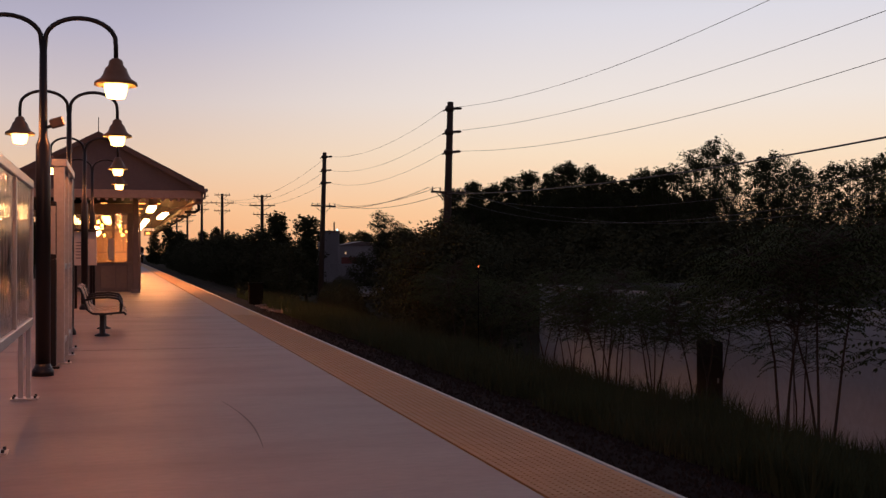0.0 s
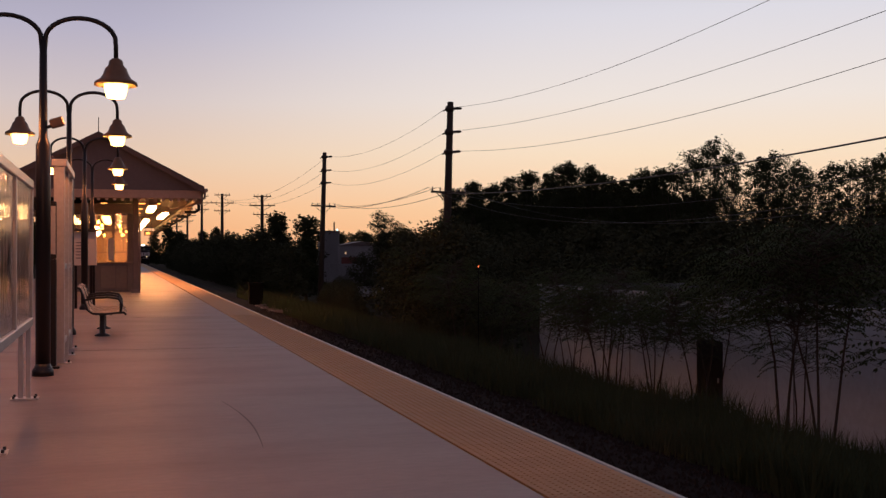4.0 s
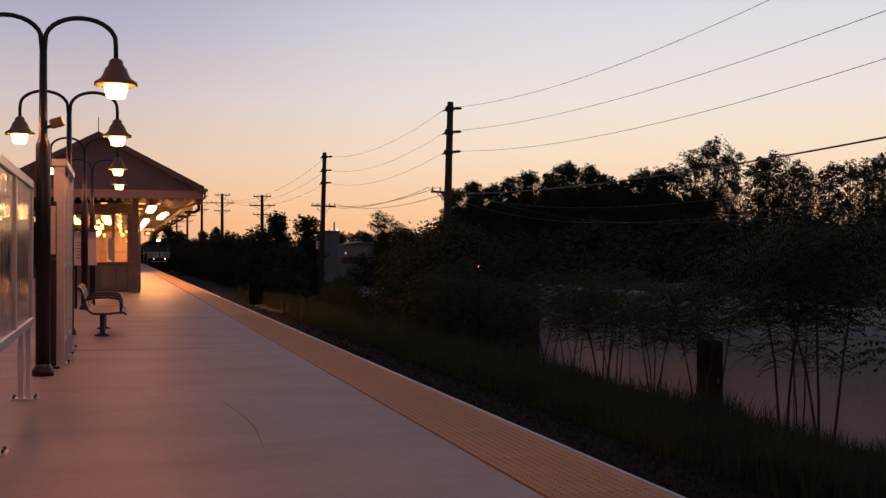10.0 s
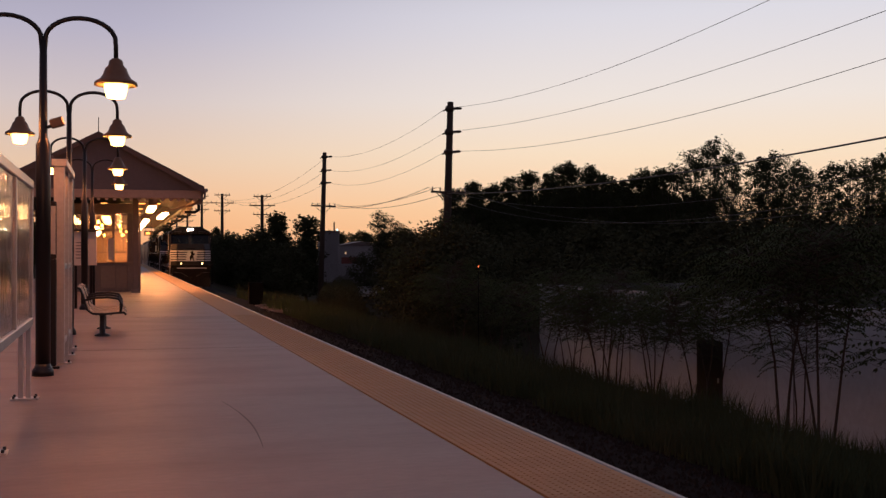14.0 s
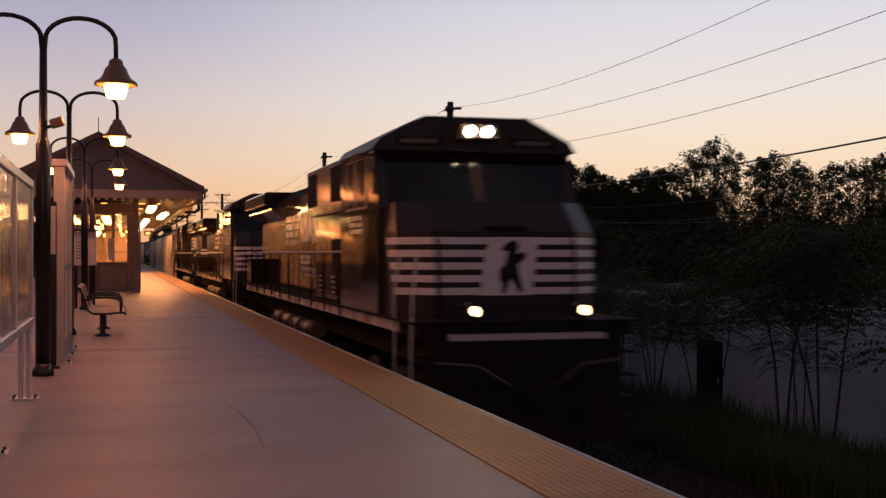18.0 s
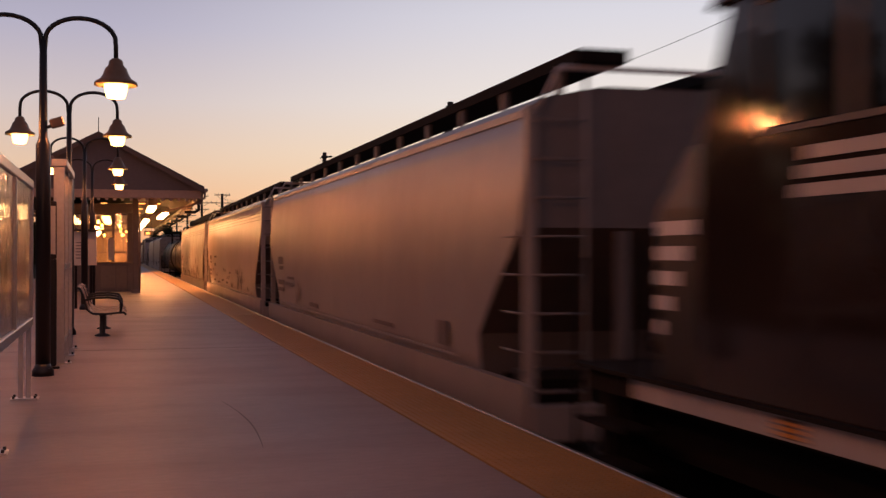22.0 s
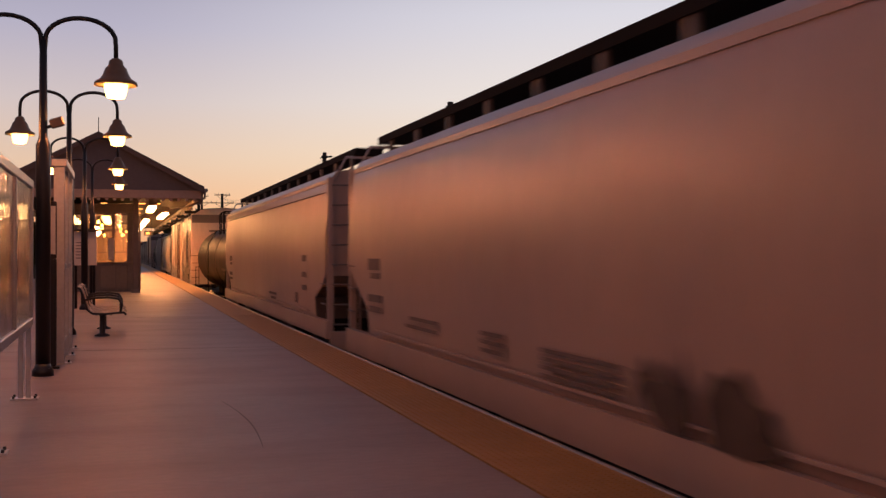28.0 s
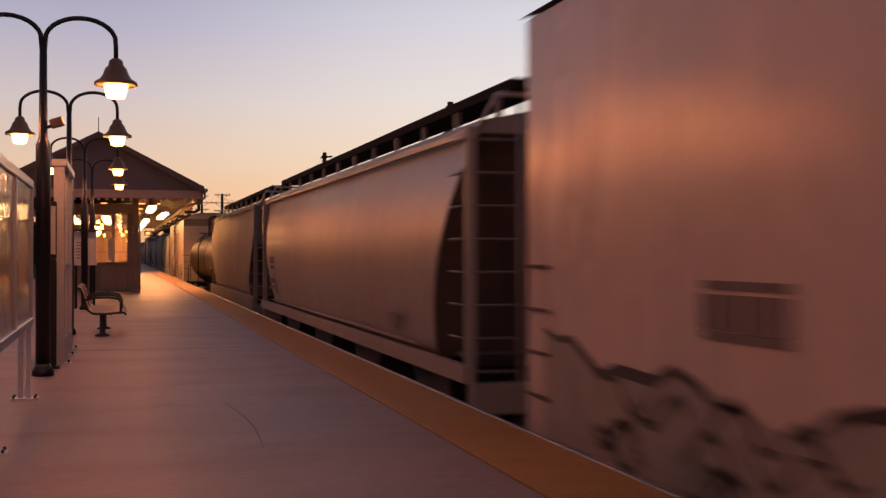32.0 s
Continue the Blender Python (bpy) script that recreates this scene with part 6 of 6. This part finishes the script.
def build_boxcar(L, body, label, emblem=True):
    t = thing("boxcar", pose(0, 0, 0), label, "freight car", "freight cars")
    build_coupler(t, 0, 1)
    build_coupler(t, L, -1)
    build_truck(t, 2.6)
    build_truck(t, L - 2.6)
    ya, yb, w, z0, z1 = 0.75, L - 0.75, 1.58, 1.12, 4.67
    b = part("body", extrude(B(), [(-w, z0), (-w, z1), (-1.45, z1 + 0.07), (-0.8, z1 + 0.2), (0, z1 + 0.25), (0.8, z1 + 0.2), (1.45, z1 + 0.07), (w, z1), (w, z0)], "y", ya, yb), body, t)
    part("roof", extrude(B(), [(-1.62, z1 + 0.03), (-1.46, z1 + 0.1), (-0.8, z1 + 0.22), (0, z1 + 0.27), (0.8, z1 + 0.22), (1.46, z1 + 0.1), (1.62, z1 + 0.03),
                               (0.8, z1 + 0.205), (0, z1 + 0.255), (-0.8, z1 + 0.205)], "y", ya - 0.06, yb + 0.06), HOP_D, t)
    m = L / 2
    for s in (-1, 1):
        d = bx("plug_door", (s * 1.6 - 0.03, s * 1.6 + 0.03, m - 1.75, m + 1.75, 1.2, 4.38), body, t, "white plug door with locking rods")
        for k in range(4):
            part("lock_rod", rod(B(), (s * 1.65, m - 1.4 + k * 0.93, 1.2), (s * 1.65, m - 1.4 + k * 0.93, 4.36), 0.017, seg=6), RUST, d)
        for z in (2.05, 2.75):
            bx("door_bar", (s * 1.64 - 0.015, s * 1.64 + 0.015, m - 1.7, m + 1.7, z, z + 0.05), RUST, d)
        bx("door_track", (s * 1.62 - 0.05, s * 1.62 + 0.05, m - 4.2, m + 2.0, 4.42, 4.5), HOP_D, t)
        bx("door_sill", (s * 1.62 - 0.05, s * 1.62 + 0.05, m - 4.2, m + 2.0, 1.08, 1.18), HOP_D, t)
        bx("side_sill", (s * 1.56 - 0.06, s * 1.56 + 0.06, ya + 0.1, yb - 0.1, 0.95, 1.118), UNDER, t)
        if emblem:
            e = part("emblem_ring", ring_plate(s, 3.95, 2.86, 0.78, 0.93), EMBLEM, b, "worn dark oval emblem with an anchor-like device")
            part("emblem_field", ring_plate(s, 3.95, 2.86, 0.03, 0.778), EMBLEM_FIELD, b)
            part("emblem_arc", ring_plate(s, 3.95, 2.86, 0.42, 0.7, (200, 340), 1.603), EMBLEM, e)
            part("emblem_arc", ring_plate(s, 3.95, 2.86, 0.5, 0.72, (35, 145), 1.603), RUST_STAIN, e)
            for shape in ([(-0.6, 0.02), (-0.6, 0.2), (-0.16, 0.26), (0.0, 0.46), (0.16, 0.26), (0.6, 0.2), (0.6, 0.02)],
                          [(-0.62, -0.2), (-0.62, -0.06), (0.62, -0.06), (0.62, -0.2), (0.13, -0.2), (0.13, -0.68), (-0.13, -0.68), (-0.13, -0.2)]):
                part("emblem_bar", extrude(B(), [(3.95 + q, 2.86 + z) for q, z in shape], "x", s * 1.606 - 0.003, s * 1.606 + 0.003), BLUE, e)
        stencils(b, s * 1.592, [(1.35, 2.3 + 0.09 * k, 0.5 - 0.08 * (k % 3), 0.03) for k in range(6)] + [ (L - 4.9, 2.44, 0.95, 0.05), (L - 4.9, 2.14, 0.95, 0.05), *[(L - 4.88 + 0.165 * k, 2.2, 0.1 + 0.03 * (k % 2), 0.21) for k in range(6)], (m + 2.2, 3.6, 0.25, 0.4), (m - 3.6, 3.55, 0.35, 0.4), (m + 2.2, 2.3, 0.25, 0.35)], 1)
        for y, z in ((2.5, 1.35), (7.6, 1.4), (m + 3.1, 1.4)):
            bx("placard", (s * 1.596 - 0.004, s * 1.596 + 0.004, y, y + 0.26, z, z + 0.26), UNDER, b)
        # old painted scrawl low on the side
        rr = random.Random(7)
        for ya_, yb_, zt in ((1.5, m - 1.9, 1.92), (m + 1.9, L - 1.2, 1.85)):
            n = 30
            top = [(ya_ + (yb_ - ya_) * i / n, zt + 0.17 * math.sin(i * 0.55 + zt * 9) * math.sin(i * 0.23 + 1) + 0.05 * math.sin(i * 2.1)) for i in range(n + 1)]
            bm = B()
            v = [(bm.verts.new((s * 1.586, yy, 1.14)), bm.verts.new((s * 1.586, yy, zz))) for yy, zz in top]
            for q0, q1 in zip(v, v[1:]):
                bm.faces.new((q0[0], q1[0], q1[1], q0[1]))
            part("overspray", bm, OVERSPRAY, b)
            for i0, i1 in ((0, 9), (11, 17), (19, 30)):
                part("spray_line", ribbon([(s * 1.592, yy, zz) for yy, zz in top[i0:i1 + 1]], 0.045), EMBLEM, b)
            for k in range(20):
                y = ya_ + 0.3 + rr.random() * (yb_ - ya_ - 1.2)
                z = 1.22 + rr.random() * 0.45
                part("spray_line", ribbon([(s * 1.592, y + 0.16 * j, z + 0.13 * math.sin(j * 1.3 + k)) for j in range(6)], 0.025 + 0.02 * rr.random()), EMBLEM, b)
    for s, y in ((-1, ya), (1, yb)):
        bx("end_band", (-1.54, 1.54, y + (-0.012 if s < 0 else 0.002), y + (-0.002 if s < 0 else 0.012), 4.18, 4.58), STENCIL, t, "dark painted band across the car end")
        bx("end_bar", (-0.7, 1.2, y + (-0.014 if s < 0 else 0.004), y + (-0.004 if s < 0 else 0.014), 3.72, 3.82), STENCIL, t)
        for k in range(5):
            z = 1.5 + k * 0.5
            bx("end_rib", (-1.45, 1.45, y + (-0.04 if s < 0 else 0.001), y + (-0.001 if s < 0 else 0.04), z, z + 0.07), body, t)
        for side in (-1, 1):
            ld = bx("ladder_post", (side * 1.2 - 0.02, side * 1.2 + 0.02, y + s * 0.06 - 0.02, y + s * 0.06 + 0.02, 1.0, 2.6), RUST, t)
            for k in range(5):
                part("rung", rod(B(), (side * 1.2, y + s * 0.06, 1.1 + k * 0.36), (side * 1.56, y + s * 0.06, 1.1 + k * 0.36), 0.016, seg=5), RUST, ld)
                part("rung", rod(B(), (side * 1.62, y - s * 0.1, 1.1 + k * 0.36), (side * 1.62, y - s * 0.6, 1.1 + k * 0.36), 0.016, seg=5), RUST, ld)
        bx("crossover", (-1.4, 1.4, min(y, y + s * 0.25), max(y, y + s * 0.25), 1.0, 1.05), UNDER, t)
    return t


def ribbon(pts, w):
    """A flat painted line of half-width w on an upright side, thinning at its ends."""
    bm = B()
    v = []
    for i, (x, y, z) in enumerate(pts):
        q = w * (0.35 + 0.65 * math.sin(math.pi * (i + 0.3) / (len(pts) - 0.4)))
        v.append((bm.verts.new((x, y, z - q)), bm.verts.new((x, y, z + q))))
    for q0, q1 in zip(v, v[1:]):
        bm.faces.new((q0[0], q1[0], q1[1], q0[1]))
    return bm


def ring_plate(s, y, z, r0, r1, arc=(0, 360), x=1.598):
    bm = B()
    n = 40
    turn = [radians(arc[0] + (arc[1] - arc[0]) * k / n) for k in range(n + 1)]
    q = [[bm.verts.new((s * x, y + r * math.cos(t), z + r * 1.05 * math.sin(t))) for t in turn] for r in (r0, r1)]
    for k in range(n):
        bm.faces.new((q[0][k], q[0][k + 1], q[1][k + 1], q[1][k]))
    return bm


def at_time(t):
    """Metres behind the train's front of what passes the eye at t seconds."""
    return (t - T_FRONT) * SPEED


def build_train():
    l1 = build_loco(True)
    l2 = build_loco(False, 7.0)
    TRAIN.append((l1, -1.18, False))
    TRAIN.append((l2, 21.4, False))
    TRAIN.append((build_loco(False, 1.7, 16.9), 66.9, True))
    # (time at which the car's leading corner passes, length over couplers, kind)
    plan = [(22.59, 19.8, "a"), (23.69, 20.3, "b"), (24.82, 20.9, "c"), (25.972, 18.05, "t"), (26.98, 18.05, "t"), (28.0, 20.7, "d"), (29.15, 21.6, "e"),
            (30.34, 18.05, "t"), (31.345, 23.8, "x"), (32.69, 19.6, "f")]
    return plan


def scrawl_patch(parent, x, y, z, w, h, seed, n=10, paint=None):
    rr = random.Random(seed)
    for k in range(n):
        a, b = y + w * rr.random(), z + h * 0.2 * rr.random()
        pts = [(x, a + 0.12 * j * (rr.random() + 0.3), b + h * (0.3 + 0.6 * rr.random()) * (j % 2)) for j in range(4)]
        part("spray_line", ribbon(pts, (0.025 if paint else 0.06) + (0.03 if paint else 0.07) * rr.random()), paint or STENCIL, parent)


PLAN = build_train()
HL = {"a": "weathered grey covered hopper car", "b": "dirty tan covered hopper car with painted scrawl", "c": "rust-stained tan covered hopper car",
      "d": "clean pale covered hopper car with dark painted shapes", "e": "pale buff covered hopper car with stencilled data", "f": "smooth-sided grey covered hopper car"}
HM = {"a": HOP_A, "b": HOP_B, "c": HOP_F, "d": HOP_C, "e": HOP_C, "f": HOP_A}
first_tank = None
for t_pass, L, kind in PLAN:
    s = at_time(t_pass) - (0.75 if kind in "xt" else 1.0)
    if kind == "t":
        if first_tank is None:
            first_tank = car = build_tank(L, "black tank car with top platform and railings")
        else:
            car = copy_thing(first_tank, Matrix.Identity(4))
    elif kind == "x":
        car = build_boxcar(L, BOX_WHITE, "dirty white boxcar with round dark emblem and plug door")
    else:
        # kind a's end sheet is darkened: shade on the end put into colour
        car, bod = build_hopper(L, HM[kind], HL[kind], 0.13 if kind == "f" else 0.05, cut={"f": 3.9, "d": 2.45, "e": 2.2, "a": 2.85}.get(kind, 3.0), low={"d": 1.16, "e": 1.2, "f": 1.32}.get(kind, 1.1),
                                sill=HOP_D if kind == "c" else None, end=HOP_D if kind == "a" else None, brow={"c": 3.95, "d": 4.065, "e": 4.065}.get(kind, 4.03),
                                walk0=4.2 if kind == "c" else 4.35)
        for sd in (-1, 1):
            x = sd * 1.6
            far_end = L - 3.3 if sd < 0 else 2.5
            rows = [(far_end, 2.42, 0.75, 0.16), (far_end, 2.3, 0.6, 0.08), (far_end - 0.1, 1.98, 0.85, 0.1), (far_end - 0.1, 1.84, 0.8, 0.08)]
            rows += {"d": [(9.5, 1.62 + 0.07 * k, 1.6, 0.035) for k in range(4)] + [(12.1, 1.7 + 0.08 * k, 0.7, 0.04) for k in range(3)] + [(14.4, 1.75, 1.5, 0.04), (14.4, 1.85, 1.3, 0.04), (3.0, 1.7, 0.35, 0.25)],
                     "e": [(4.35, 1.68, 0.24, 0.2), (7.6, 1.72, 1.2, 0.05), (7.6, 1.62, 0.9, 0.05), (3.2, 2.5, 0.5, 0.12), (3.2, 2.2, 0.5, 0.1), (3.2, 1.95, 0.5, 0.1)],
                     "b": [(8.3 + 1.7 * k, 1.62 + 0.05 * (k % 3), 0.6, 0.06) for k in range(5)] + [(L - 5.6, 2.5, 0.9, 0.07), (L - 5.2, 2.2, 0.4, 0.1), (9.2, 2.0, 0.4, 0.06)],
                     "c": [(4.6, 1.7, 0.35, 0.26), (7.0, 1.66, 1.1, 0.06), (11.5, 1.72, 0.7, 0.08)],
                     "a": [(3.4, 1.66, 0.4, 0.26), (6.0, 1.7, 1.2, 0.05), (12.0, 1.68, 0.8, 0.07)], "f": [(4.0, 1.7, 0.4, 0.2)]}[kind]
            stencils(bod, x, rows, 2)
            bx("side_seam", (sd * 1.588 - 0.012, sd * 1.588 + 0.012, 3.0, L - 3.0, 1.575, 1.6), HM[kind], bod)
            if kind == "b":
                for k in range(9):
                    scrawl_patch(bod, sd * 1.607, 3.2 + 1.5 * k, 1.6 + 0.22 * (k % 3), 1.1, 0.16, 40 + k, 4, FADED)
            if kind == "a":
                scrawl_patch(bod, sd * 1.607, 13.9, 1.62, 0.7, 0.55, 8, 6, FADED)
                stencils(bod, x, [(14.9, 1.98, 1.2, 0.07), (14.9, 2.12, 0.9, 0.05)], 3)
            if kind in "bd":
                scrawl_patch(bod, sd * 1.608, 7.5 if kind == "d" else 5.3, 1.58, 1.5, 0.4 if kind == "d" else 0.7, 5, 4 if kind == "d" else 10)
            if kind in "bce":
                for k in range(3 if kind in "bc" else 1):
                    bx("roof_line", (sd * 1.55 - 0.012, sd * 1.55 + 0.012, 1.4, L - 1.4, (3.5 if kind in "bc" else 3.7) + 0.085 * k, (3.512 if kind in "bc" else 3.712) + 0.085 * k), STENCIL, bod)
            if kind == "d":
                for shape in ([(7.35, 1.56), (7.7, 1.47), (8.2, 1.5), (8.28, 1.78), (8.15, 1.95), (7.98, 1.9), (7.85, 2.0), (7.7, 1.82), (7.52, 1.78), (7.55, 1.68)],
                              [(8.45, 1.52), (8.8, 1.5), (9.0, 1.6), (9.26, 1.86), (8.95, 1.8), (8.75, 1.86), (8.5, 1.78)]):
                    part("painted_shape", extrude(B(), shape, "x", sd * 1.607 - 0.003, sd * 1.607 + 0.003), DARK_MARK, bod)
            if kind == "c":
                for y, z, w in ((6.1, 2.3, 0.5), (6.3, 2.1, 0.3), (11.2, 2.5, 0.3), (13.4, 2.1, 0.4), (8.8, 1.8, 0.6), (4.4, 1.95, 0.9), (3.6, 1.75, 0.5), (15.6, 2.2, 0.35), (9.9, 2.0, 0.25), (5.3, 1.68, 0.7), (7.2, 1.72, 0.5), (7.9, 1.95, 0.3), (10.6, 1.66, 0.6), (12.2, 1.75, 0.4), (14.5, 1.7, 0.6), (12.9, 2.35, 0.2), (16.3, 1.8, 0.4)):
                    part("rust_stain", ribbon([(sd * 1.607, y + 1.7 * w * j / 9, z + 0.11 * math.sin(j * 1.7 + y)) for j in range(10)], 0.07 + 0.1 * abs(math.sin(y))), RUST_STAIN, bod)
    TRAIN.append((car, s, False))
    last, lastL = s, L
# the rest of the train, far down the line
far_h, _ = build_hopper(16.5, HOP_D, "dark blue-grey covered hopper car far down the train", 0.08, 3)
far_b = build_boxcar(19.0, HOP_B, "faded tan boxcar far down the train", False)
s = last + lastL + 0.1
for k in range(15):
    src, L = ((far_h, 16.55), (first_tank, 18.95), (far_b, 19.05), (far_h, 16.55), (far_h, 16.55))[k % 5]
    car = src if (k == 0 or (k == 2)) else copy_thing(src, Matrix.Identity(4))
    TRAIN.append((car, s, False))
    s += L


def motions():
    for car, s, back in TRAIN:
        rows = []
        for t in (0, 4, 8, 12, 16, 20, 24, 28, 32):
            y = Y_REF + SPEED * (T_FRONT - t) + s
            rows.append((t, pose(TRACK_X, y, RAIL_Z, 0, 0, 180 if back else 0)))
        walk(car, rows)


motions()
